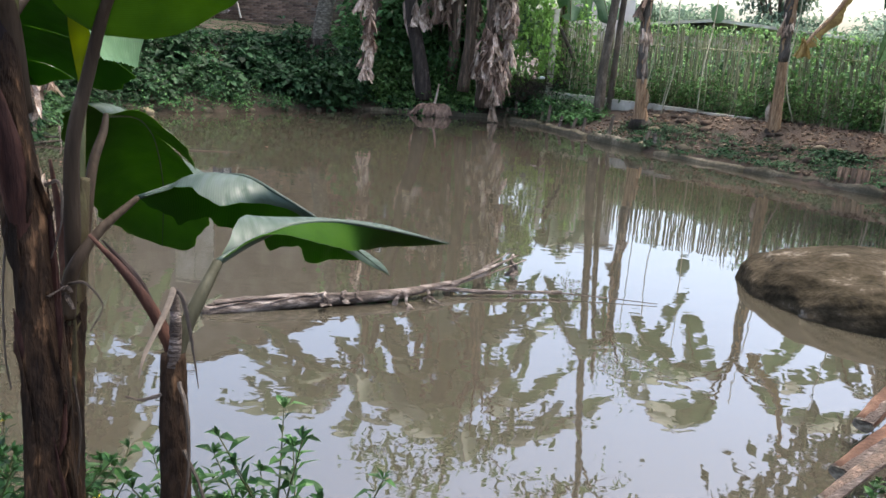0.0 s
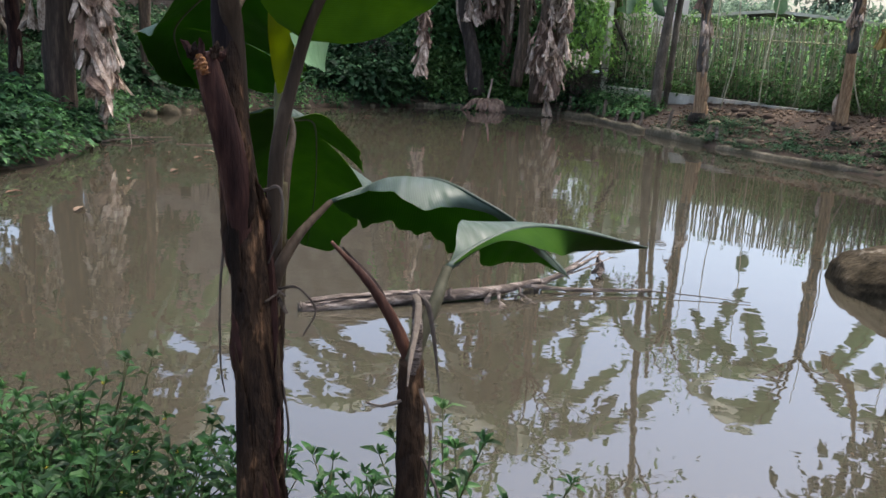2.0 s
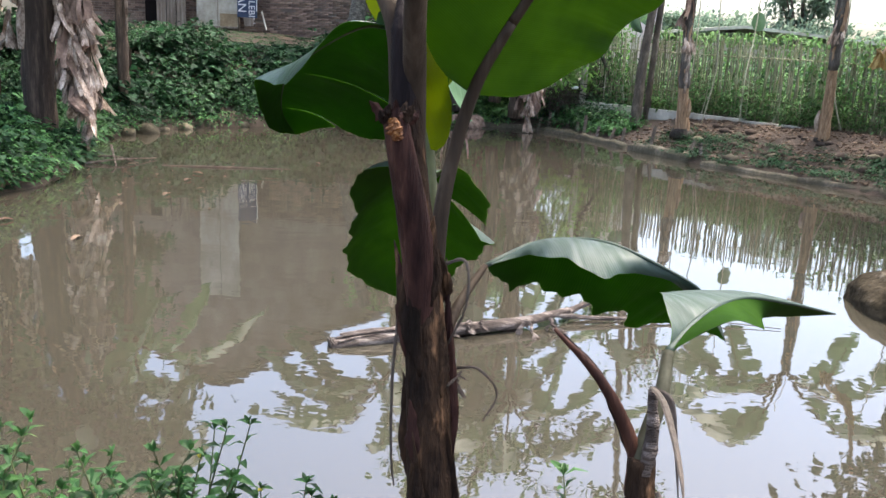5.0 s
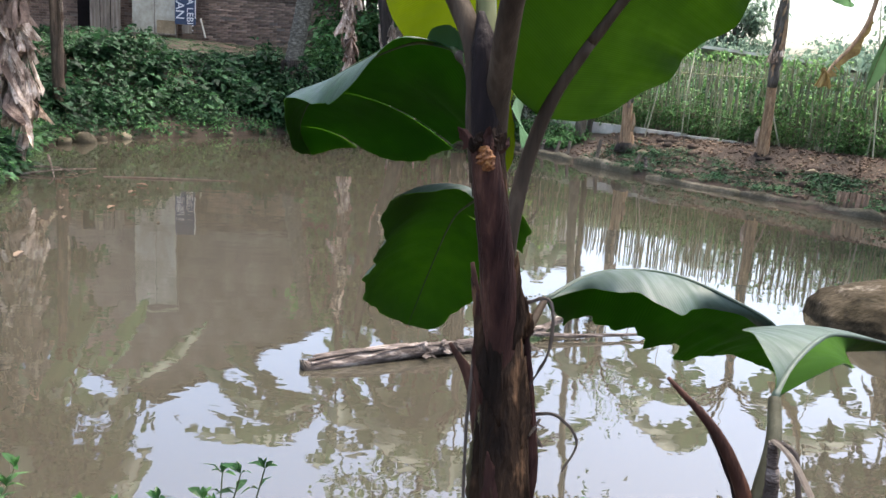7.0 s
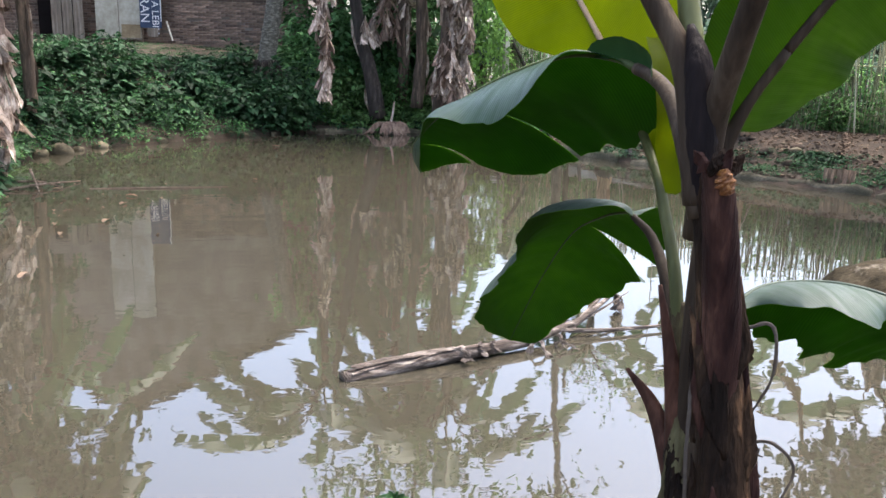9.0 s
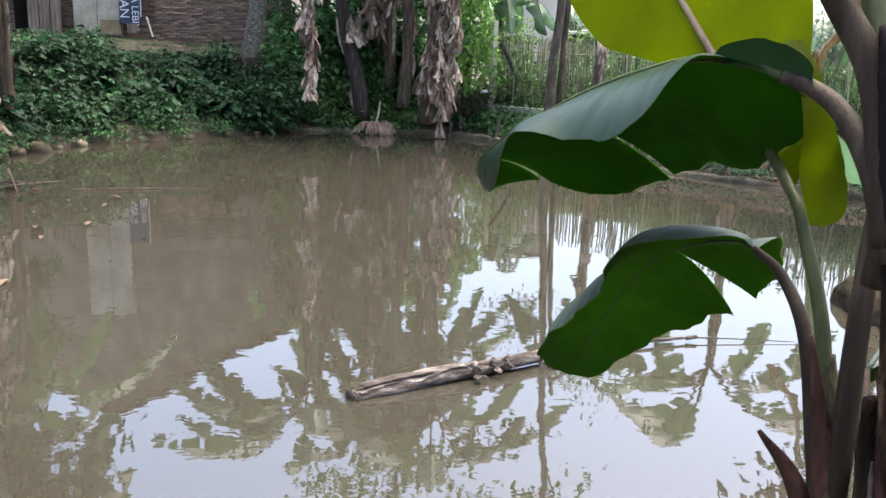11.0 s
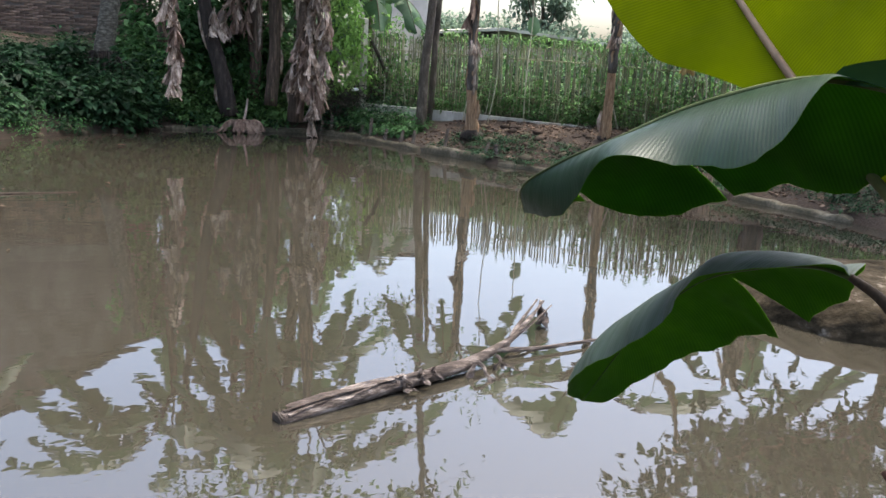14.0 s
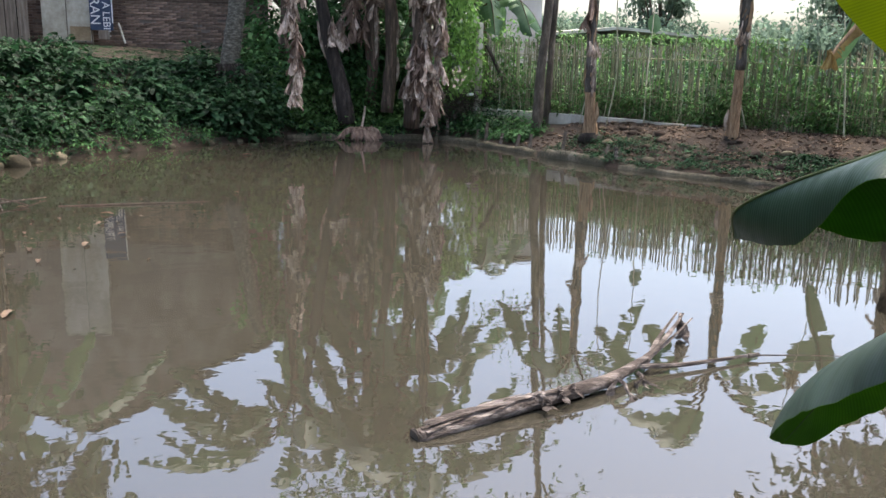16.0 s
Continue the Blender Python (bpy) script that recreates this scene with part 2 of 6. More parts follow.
M_TWIG = surface("dry_twig", [(0.10, 0.085, 0.065), (0.20, 0.17, 0.135), (0.32, 0.28, 0.23)], 5, 0.9, 0.4, 40, island=0.5, spec=0.15)
M_DRYLOG = surface("bleached_dead_stem", [(0.012, 0.009, 0.007), (0.090, 0.072, 0.062), (0.32, 0.275, 0.245)], 6, 0.85, 1.0, 40, stretch=(0.7, 3, 5), fine=5, spec=0.10)
M_LITTER = surface("leaf_litter", [(0.030, 0.020, 0.013), (0.090, 0.058, 0.038), (0.22, 0.16, 0.11)], 3, 0.9, 0.3, island=0.6)
M_LEAF = surface("banana_leaf", [(0.006, 0.019, 0.003), (0.011, 0.031, 0.004), (0.020, 0.050, 0.007)], 3.0, 0.5, 0.10, 30, through=0.30, spec=0.05, translucent=(1.3, 1.3, 0.10), veins=260)
M_YOUNGLEAF = surface("young_banana_leaf", [(0.044, 0.062, 0.002), (0.063, 0.084, 0.003), (0.084, 0.106, 0.004)], 3.0, 0.5, 0.10, 30, through=0.72, spec=0.08, translucent=(1.35, 1.4, 0.10), veins=280)
M_FARLEAF = surface("far_banana_leaf", [(0.040, 0.085, 0.038), (0.070, 0.135, 0.060), (0.11, 0.185, 0.085)], 2.0, 0.45, 0.1, through=0.45, island=0.3)
M_RIB = surface("leaf_midrib", [(0.030, 0.020, 0.010), (0.062, 0.042, 0.020), (0.10, 0.075, 0.04)], 6, 0.55, 0.15, spec=0.1)
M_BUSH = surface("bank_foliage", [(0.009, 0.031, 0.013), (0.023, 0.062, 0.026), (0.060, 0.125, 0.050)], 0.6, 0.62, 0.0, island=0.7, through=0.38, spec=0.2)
# Lighter copy of the bank greens, with sunlight painted into the colour.
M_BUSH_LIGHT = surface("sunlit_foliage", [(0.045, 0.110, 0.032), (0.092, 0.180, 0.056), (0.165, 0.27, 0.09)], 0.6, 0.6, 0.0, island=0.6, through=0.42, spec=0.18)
M_SHRUB = surface("shrub_leaf", [(0.012, 0.042, 0.011), (0.029, 0.080, 0.020), (0.062, 0.130, 0.032)], 2, 0.45, 0.0, island=0.55, through=0.35, spec=0.22)
# Haze is painted in: leaf greens paled and greyed for distance.
M_HAZE_TREE = surface("distant_tree", [(0.07, 0.115, 0.075), (0.14, 0.20, 0.14), (0.24, 0.31, 0.22)], 0.5, 0.7, 0.0, island=0.35, through=0.5, spec=0.2)
M_TWIG = surface("dark_twig", [(0.02, 0.015, 0.011), (0.05, 0.038, 0.028), (0.09, 0.07, 0.055)], 10, 0.8, 0.3)
M_VINE = surface("pale_vine", [(0.22, 0.21, 0.14), (0.38, 0.36, 0.26), (0.50, 0.47, 0.36)], 8, 0.7, 0.2)
M_FLOWER = surface("yellow_flower", [(0.55, 0.40, 0.03), (0.7, 0.55, 0.06)], 20, 0.6, 0.0)

M_DARK = surface("doorway_shade", [(0.006, 0.005, 0.005), (0.014, 0.012, 0.012)], 2, 0.95, 0.0, spec=0.02)
M_RUSTPANEL = surface("rusty_panel", [(0.14, 0.10, 0.055), (0.24, 0.18, 0.105), (0.33, 0.27, 0.17)], 3, 0.75, 0.2, 30)
M_RIB_TAN = surface("tan_midrib", [(0.12, 0.075, 0.04), (0.22, 0.14, 0.08), (0.32, 0.22, 0.13)], 6, 0.5, 0.15)
# Bank greens lightened to lift growth that stands in shade.
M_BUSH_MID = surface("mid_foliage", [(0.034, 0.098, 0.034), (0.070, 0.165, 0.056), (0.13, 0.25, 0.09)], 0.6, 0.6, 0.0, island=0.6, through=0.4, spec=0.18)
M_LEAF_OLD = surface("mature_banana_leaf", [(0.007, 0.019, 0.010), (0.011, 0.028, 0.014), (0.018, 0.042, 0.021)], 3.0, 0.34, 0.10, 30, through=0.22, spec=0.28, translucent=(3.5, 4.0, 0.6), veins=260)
# Base greyed to carry some of the sky's sheen besides the gloss.
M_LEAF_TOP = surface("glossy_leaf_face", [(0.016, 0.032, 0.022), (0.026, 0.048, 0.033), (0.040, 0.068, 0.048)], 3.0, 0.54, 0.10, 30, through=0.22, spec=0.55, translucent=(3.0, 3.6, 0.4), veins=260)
# Two tones of one underside: shade painted into the first, light into the second.
M_UNDER = surface("shaded_leaf_underside", [(0.010, 0.031, 0.004), (0.015, 0.044, 0.006), (0.022, 0.060, 0.008)], 3.0, 0.75, 0.08, 30, through=0.40, spec=0.04, translucent=(6.0, 6.0, 1.2), veins=260)
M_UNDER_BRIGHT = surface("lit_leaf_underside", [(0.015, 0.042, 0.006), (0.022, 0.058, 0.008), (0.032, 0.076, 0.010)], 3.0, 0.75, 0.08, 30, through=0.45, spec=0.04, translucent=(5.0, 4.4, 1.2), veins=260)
M_YELLOW = surface("yellowing_leaf", [(0.12, 0.075, 0.030), (0.28, 0.19, 0.07), (0.44, 0.33, 0.12)], 6, 0.7, 0.3, 40, through=0.3, spec=0.15)
# Shade put into the material: dull green letting hardly any light through.
M_LOBE = surface("shaded_leaf_base", [(0.008, 0.024, 0.007), (0.012, 0.034, 0.010), (0.018, 0.048, 0.014)], 3.0, 0.6, 0.1, 30, through=0.05, spec=0.06)
# Backlight painted in: greens paler than the leaf's own colour.
M_CLIMB = surface("backlit_climber_leaf", [(0.13, 0.27, 0.07), (0.23, 0.40, 0.11), (0.33, 0.52, 0.17)], 0.6, 0.6, 0.0, island=0.5, through=0.66, spec=0.15)

# ---- building helpers ----
rng = np.random.default_rng(7)


def link(name, verts, faces, material, parent=None, label="", smooth=False, uv=None):
    me = bpy.data.meshes.new(name)
    base = Vector((0, 0, 0))
    if parent is not None:
        base = parent["base"] if "base" in parent else Vector((0, 0, 0))
    v = np.asarray(verts, float).reshape(-1, 3) - np.array(base)
    me.from_pydata(v.tolist(), [], faces if isinstance(faces, list) else np.asarray(faces).tolist())
    me.materials.append(material)
    if smooth:
        me.polygons.foreach_set("use_smooth", [True] * len(me.polygons))
    if uv is not None:
        at = np.zeros(len(me.loops), dtype=np.int32)
        me.loops.foreach_get("vertex_index", at)
        me.uv_layers.new(name="UVMap").data.foreach_set("uv", np.asarray(uv)[at].ravel())
    me.update()
    ob = new(name, me)
    if parent is not None:
        ob.parent = parent
        if "base" in parent:
            ob["base"] = list(parent["base"])
    if label:
        ob["label"] = label
    return ob


def thing(name, base, label, category, group="", kind=""):
    ob = new(name)
    ob.empty_display_size = 0.1
    ob.location = base
    ob["base"] = list(base)
    return tagged(ob, label, category, group, kind)


def single(name, verts, faces, material, label, category, group="", kind="", smooth=False):
    return tagged(link(name, verts, faces, material, smooth=smooth), label, category, group, kind)


def join(pieces):
    vs, fs, k = [], [], 0
    for v, f in pieces:
        v = np.asarray(v, float).reshape(-1, 3)
        vs.append(v)
        fs.extend([[i + k for i in q] for q in f])
        k += len(v)
    return np.concatenate(vs), fs


def curve(points, n=24):
    """A smooth run through the points (Catmull-Rom)."""
    p = np.asarray(points, float)
    p = np.vstack([2 * p[0] - p[1], p, 2 * p[-1] - p[-2]])
    k = len(p) - 3
    out = []
    for s in np.linspace(0, k - 1e-6, n):
        i = int(s)
        u = s - i
        a, b, c, d = p[i:i + 4]
        out.append(0.5 * (2 * b + (c - a) * u + (2 * a - 5 * b + 4 * c - d) * u * u + (3 * b - a - 3 * c + d) * u ** 3))
    return np.array(out)


def tube(points, radii, seg=8, n=None, wobble=0.0, flat=1.0):
    """A tapering round bar along a run of points."""
    p = curve(points, n) if n else np.asarray(points, float)
    r = np.interp(np.linspace(0, 1, len(p)), np.linspace(0, 1, len(np.atleast_1d(radii))), np.atleast_1d(radii))
    t = np.gradient(p, axis=0)
    t /= np.linalg.norm(t, axis=1, keepdims=True) + 1e-9
    ref = np.array([0.31, 0.95, 0.05]) if abs(t[:, 2]).mean() > 0.6 else np.array([0.0, 0.0, 1.0])
    a = np.cross(t, ref)
    a /= np.linalg.norm(a, axis=1, keepdims=True) + 1e-9
    b = np.cross(t, a)
    ang = np.linspace(0, 2 * np.pi, seg, endpoint=False)
    rr = r[:, None] * (1 + wobble * rng.normal(size=(len(p), seg)))
    v = p[:, None] + rr[..., None] * (np.cos(ang)[None, :, None] * a[:, None] + flat * np.sin(ang)[None, :, None] * b[:, None])
    f = []
    for i in range(len(p) - 1):
        for j in range(seg):
            k = (j + 1) % seg
            f.append([i * seg + j, i * seg + k, (i + 1) * seg + k, (i + 1) * seg + j])
    f.append(list(range(seg))[::-1])
    f.append([(len(p) - 1) * seg + j for j in range(seg)])
    return v.reshape(-1, 3), f


def slab(c, size, turn=0.0, bevel=0.01):
    """A block with chamfered upper and lower edges, turned about z."""
    x, y, z = np.array(size) / 2
    b = min(bevel, x * 0.4, y * 0.4, z * 0.4)
    v = []
    for zz, k in ((-z, b), (-z + b, 0), (z - b, 0), (z, b)):
        v += [(-x + k, -y + k, zz), (x - k, -y + k, zz), (x - k, y - k, zz), (-x + k, y - k, zz)]
    v = np.array(v)
    ca, sa = math.cos(turn), math.sin(turn)
    v = np.c_[v[:, 0] * ca - v[:, 1] * sa, v[:, 0] * sa + v[:, 1] * ca, v[:, 2]] + np.array(c)
    f = [[0, 3, 2, 1], [12, 13, 14, 15]]
    for k in range(3):
        for j in range(4):
            f.append([k * 4 + j, k * 4 + (j + 1) % 4, k * 4 + 4 + (j + 1) % 4, k * 4 + 4 + j])
    return v, f


def leaves(pos, out, size, width=0.4, droop=0.3, seed=1):
    """Many small folded leaves: at pos, pointing along out, each with a midrib crease. Returns verts, faces."""
    r = np.random.default_rng(seed)
    pos, out = np.asarray(pos, float), np.asarray(out, float)
    n = len(pos)
    size = np.broadcast_to(size, (n,))[:, None]
    d = out / (np.linalg.norm(out, axis=1, keepdims=True) + 1e-9)
    side = np.cross(d, np.array([0, 0, 1.0]) + r.normal(size=(n, 3)) * 0.35)
    side /= np.linalg.norm(side, axis=1, keepdims=True) + 1e-9
    up = np.cross(side, d)
    w = size * width
    base = pos
    mid = pos + d * size * 0.45 + up * size * 0.04
    tip = pos + d * size - np.array([0, 0, 1]) * size * droop
    lft = pos + d * size * 0.42 + side * w * 0.5 + up * size * 0.10
    rgt = pos + d * size * 0.42 - side * w * 0.5 + up * size * 0.10
    l2 = pos + d * size * 0.72 + side * w * 0.33 + up * size * 0.03 - np.array([0, 0, 1]) * size * droop * 0.4
    r2 = pos + d * size * 0.72 - side * w * 0.33 + up * size * 0.03 - np.array([0, 0, 1]) * size * droop * 0.4
    v = np.stack([base, lft, l2, tip, r2, rgt, mid], 1).reshape(-1, 3)
    k = np.arange(n)[:, None] * 7
    f = np.concatenate([k + np.array([q]) for q in ((0, 6, 1), (0, 5, 6), (1, 6, 2), (6, 3, 2), (6, 4, 3), (5, 4, 6))], 0)
    return v, f.tolist()


def ball(n, seed):
    r = np.random.default_rng(seed)
    v = r.normal(size=(n, 3))
    return v / np.linalg.norm(v, axis=1, keepdims=True)


def smooth01(x):
    x = np.clip(x, 0, 1)
    return x * x * (3 - 2 * x)


# ---- ground and pond ----
SHORE = np.array([(-5.95, 9.1), (-5.72, 9.9), (-6.1, 11.7), (-6.75, 13.4), (-7.05, 15.2), (-6.5, 16.9), (-5.15, 18.5), (-3.3, 20.6), (-1.7, 21.9), (0.0, 21.9), (1.6, 21.1),
                  (2.55, 19.2), (3.1, 17.6), (3.8, 16.0), (4.9, 14.3), (5.75, 12.8), (6.5, 11.9), (6.95, 9.6), (6.6, 7.8), (5.2, 6.6), (4.2, 5.6), (3.2, 4.7), (2.5, 3.9), (1.7, 2.8),
                  (0.6, 2.45), (-0.6, 2.3), (-1.8, 2.4), (-3.4, 2.7), (-5.0, 3.8), (-6.0, 6.0), (-6.2, 8.0)])
loop = curve(np.vstack([SHORE, SHORE[:1]]), 200)[:-1]


def shore_distance(x, y):
    """Metres from the waterline, positive on land."""
    p = np.stack([x, y], -1)[..., None, :]
    a, b = loop[:, :2], np.roll(loop[:, :2], -1, 0)
    ab = b - a
    t = np.clip(((p - a) * ab).sum(-1) / (ab * ab).sum(-1), 0, 1)
    dist = np.sqrt((((a + t[..., None] * ab) - p) ** 2).sum(-1)).min(-1)
    yy, xx = p[..., 1], p[..., 0]
    cross = ((a[:, 1] > yy) != (b[:, 1] > yy)) & (xx < (b[:, 0] - a[:, 0]) * (yy - a[:, 1]) / (b[:, 1] - a[:, 1] + 1e-12) + a[:, 0])
    return np.where(cross.sum(-1) % 2 == 1, -dist, dist)


def lumps(x, y):
    return (np.sin(x * 2.1 + 0.7 * y) * np.sin(y * 1.7 - 0.4 * x) + 0.5 * np.sin(x * 5.3 + 1) * np.sin(y * 4.7 + 2) + 0.3 * np.sin(x * 11 + y * 3) * np.sin(y * 9.1 - x * 2)) / 1.8


def land(x, y):
    x, y = np.asarray(x, float), np.asarray(y, float)
    s = shore_distance(x, y)
    back = smooth01((1.6 - x) / 2.4) * smooth01((y - 13.5) / 3.5)
    right = smooth01((x - 0.6) / 2.2) * smooth01((y - 5.5) / 2.5) * (1 - back)
    left = smooth01((-4.5 - x) / 1.0) * smooth01((y - 5) / 2) * (1 - back) * (1 - right)
    near = np.clip(1 - back - right - left, 0, 1)
    hb = 0.14 * smooth01(s / 0.2) + 1.55 * smooth01(s / 3.0) + 0.4 * smooth01((s - 3) / 4)
    hr = 0.12 * smooth01(s / 0.12) + 0.62 * smooth01(s / 2.2)
    hl = 0.22 * smooth01(s / 0.3) + 0.45 * smooth01(s / 2.0)
    hn = 0.28 * smooth01(s / 0.45)
    h = back * hb + right * hr + left * hl + near * hn
    h = np.where(s > 0, h + 0.035 * lumps(x, y) * smooth01(s / 0.6), np.maximum(-0.7, s * 0.8))
    far = np.hypot(x, y - 10)
    return np.where(far > 30, h * np.clip(1 - (far - 30) / 60, 0.4, 1), h)


gx = np.concatenate([[-900, -300, -120, -60, -36, -24, -18], np.arange(-15, 15.01, 0.16), [18, 24, 36, 60, 120, 300, 900]])
gy = np.concatenate([[-900, -300, -100, -40, -20, -10, -6], np.arange(-4, 31.01, 0.16), [34, 40, 50, 70, 120, 300, 900]])
X, Y = np.meshgrid(gx, gy)
Z = np.concatenate([land(X[i:i + 20], Y[i:i + 20]) for i in range(0, len(gy), 20)])
nx = len(gx)
gi = (np.arange(len(gy) - 1)[:, None] * nx + np.arange(nx - 1)[None]).ravel()
single("ground", np.stack([X, Y, Z], -1).reshape(-1, 3), np.stack([gi, gi + 1, gi + nx + 1, gi + nx], 1), M_SOIL, "damp brown soil banks sloping into the pond", "ground", kind="structure", smooth=True)
single("water", [(-9, 1.5, 0), (9, 1.5, 0), (9, 24, 0), (-9, 24, 0)], [[0, 1, 2, 3]], M_WATER, "still muddy brown pond water mirroring trees and sky", "water", kind="structure")


def ground_at(x, y):
    return float(land(np.array([x]), np.array([y]))[0])


# ---- concrete edging of the pond, a rough length at a time ----
def rough_bar(a, b, width, height, seed, n=13):
    """A weathered length of cast concrete: a rounded box section swept from a to b with broken, wandering edges."""
    r = np.random.default_rng(seed)
    a, b = np.array(a, float), np.array(b, float)
    e = (b - a) / np.linalg.norm(b - a)
    sd = np.array([-e[1], e[0], 0])
    prof = np.array([(-0.5, -0.4), (-0.5, 0.5), (-0.36, 0.86), (-0.1, 1.0), (0.2, 0.97), (0.42, 0.8), (0.5, 0.3), (0.5, -0.4)])
    v = []
    for i in range(n):
        t = i / (n - 1)
        o = a + (b - a) * t + sd * r.normal() * 0.012
        hh = height * (1 + 0.13 * r.normal()) * (0.7 if i in (0, n - 1) else 1)
        for px, pz in prof:
            v.append(o + sd * (px * width + r.normal() * 0.014) + np.array([0, 0, pz * hh - (0.25 if pz < 0 else 0) + r.normal() * 0.007]))
    m = len(prof)
    f = [[i * m + j, i * m + (j + 1) % m, (i + 1) * m + (j + 1) % m, (i + 1) * m + j] for i in range(n - 1) for j in range(m)]
    return np.array(v), f + [list(range(m))[::-1], [(n - 1) * m + j for j in range(m)]]


def pond_edge(points, height, width, name="pond_edge"):
    t = thing(name, (points[0][0], points[0][1], 0), "weathered mossy broken concrete edging along the waterline", "kerb", kind="structure")
    p = curve([(x, y, 0) for x, y in points], 60)
    d = np.r_[0, np.cumsum(np.linalg.norm(np.diff(p, axis=0), axis=1))]
    at = 0.0
    while at < d[-1] - 0.3:
        ln = 1.5 + 1.3 * rng.random()
        q = np.array([[np.interp(s, d, p[:, k]) for k in (0, 1)] for s in (at, min(at + ln - 0.03 - 0.08 * rng.random(), d[-1]))])
        h = height * (0.7 + 0.6 * rng.random())
        off = rng.normal(size=2) * 0.03
        v, f = rough_bar((*(q[0] + off), 0), (*(q[1] + off + rng.normal(size=2) * 0.02), 0), width * (0.8 + 0.5 * rng.random()), h, rng.integers(9999))
        link("edging_slab", v, f, M_CONCRETE, t, smooth=True)
        at += ln
    return t


pond_edge([(3.02, 17.9), (3.45, 16.9), (3.85, 16.15)], 0.14, 0.16)
pond_edge([(4.0, 15.85), (4.95, 14.35), (5.8, 12.85), (6.55, 11.95), (7.0, 9.7)], 0.085, 0.2)
pond_edge([(-2.4, 21.6), (-1.9, 21.95), (0.0, 22.0), (1.6, 21.2), (2.5, 19.5), (3.0, 18.1)], 0.13, 0.2)

# ---- bamboo fence on its kerb ----
FA, FB = np.array([2.6, 22.22]), np.array([10.2, 10.99])
FDIR = (FB - FA) / np.linalg.norm(FB - FA)
FLEN = float(np.linalg.norm(FB - FA))
FTURN = math.atan2(FDIR[1], FDIR[0])


def fence_z(s):
    return 0.84 - 0.02 * s


kerb = thing("fence_kerb", (FA[0], FA[1], 0.5), "pale concrete kerb under the bamboo fence", "kerb", kind="structure")
s = 0.0
while s < FLEN:
    ln = 1.1 + 0.5 * rng.random()
    c = FA + FDIR * (s + ln / 2) - np.array([-FDIR[1], FDIR[0]]) * 0.36
    v, f = slab((c[0], c[1], fence_z(s) - 0.215 - 0.07 * max(0.0, 1 - s / 4.0)), (ln - 0.01, 0.12, 0.48), FTURN, 0.015)
    link("kerb_block", v + rng.normal(size=v.shape) * 0.004, f, M_KERB, kerb)
    s += ln

fence = thing("bamboo_fence", (FA[0], FA[1], 0.8), "weathered greenish bamboo picket fence standing on a kerb", "fence")
picks = []
for k in range(6):
    r = 0.012 + 0.005 * rng.random()
    h = 1.58 + 0.16 * rng.random()
    zz = np.linspace(0, h, 7)
    v, f = tube(np.c_[rng.normal(size=7) * 0.006, rng.normal(size=7) * 0.006, zz], [r * 1.1, r, r * 1.08, r, r * 1.05, r * 0.95, r * 0.8], 6)
    me = bpy.data.meshes.new("picket")
    me.from_pydata(v.tolist(), [], f)
    me.materials.append(M_BAMBOO)
    picks.append(me)
s = 0.03
while s < FLEN:
    ob = new("picket", picks[rng.integers(6)])
    ob.parent = fence
    p = FA + FDIR * s
    ob.matrix_basis = Matrix.Translation((p[0] - FA[0], p[1] - FA[1], fence_z(s) - 0.8)) @ pose(0, 0, 0, rng.normal() * 1.6, rng.normal() * 2.4, rng.random() * 360)
    s += 0.036 + 0.022 * rng.random()
for hgt in (0.45, 1.3):
    pts = [(FA[0] + FDIR[0] * q + 0.03 * FDIR[1], FA[1] + FDIR[1] * q - 0.03 * FDIR[0], fence_z(q) + hgt + 0.015 * rng.normal()) for q in np.linspace(0, FLEN, 14)]
    link("rail", *tube(pts, [0.014, 0.012], 7), M_BAMBOO, fence, smooth=True)

# ---- brick house with a gable roof on the high bank ----
WALL_Y = 27.6
house = thing("brick_house", (-9, WALL_Y, 1.9), "old unplastered brick house with a gable roof on the bank", "house")
v, f = join([slab((-8.6, WALL_Y + 3.0, 4.4), (11.6, 6.0, 5.2), 0, 0.01)])
link("wall", v, f, M_MORTAR, house)
gv = [(-14.4, WALL_Y, 7.0), (-2.8, WALL_Y, 7.0), (-8.6, WALL_Y, 10.0), (-14.4, WALL_Y + 6, 7.0), (-2.8, WALL_Y + 6, 7.0), (-8.6, WALL_Y + 6, 10.0)]
link("gable", gv, [[0, 1, 2], [5, 4, 3], [0, 3, 4, 1], [1, 4, 5, 2], [2, 5, 3, 0]], M_MORTAR, house)
for sgn, nm in ((1, "roof_slope"), (-1, "roof_slope")):
    a = np.array([-8.6, 0, 10.12])
    b = np.array([-8.6 + sgn * 6.1, 0, 6.95])
    d = (b - a) / 14
    rows = []
    for k in range(14):
        p, q = a + d * k, a + d * (k + 1.08)
        for w in range(12):
            y0, y1 = WALL_Y - 0.35 + w * 0.56, WALL_Y - 0.35 + (w + 1) * 0.56
            up = 0.03 + 0.012 * rng.random()
            rows.append(([(p[0], y0, p[2]), (q[0], y0, q[2] + up), (q[0], y1, q[2] + up), (p[0], y1, p[2]), (q[0], y0, q[2] - 0.03), (q[0], y1, q[2] - 0.03)], [[0, 1, 2, 3], [1, 4, 5, 2], [0, 3, 5, 4]]))
    link(nm, *join(rows), M_ROOF, house)
brick_meshes = []
for k in range(5):
    v, f = slab((0, 0, 0), (0.222, 0.06, 0.062), 0, 0.008)
    me = bpy.data.meshes.new("brick")
    me.from_pydata((v + rng.normal(size=v.shape) * 0.003).tolist(), [], f)
    me.materials.append(M_BRICK)
    brick_meshes.append(me)
rest = []
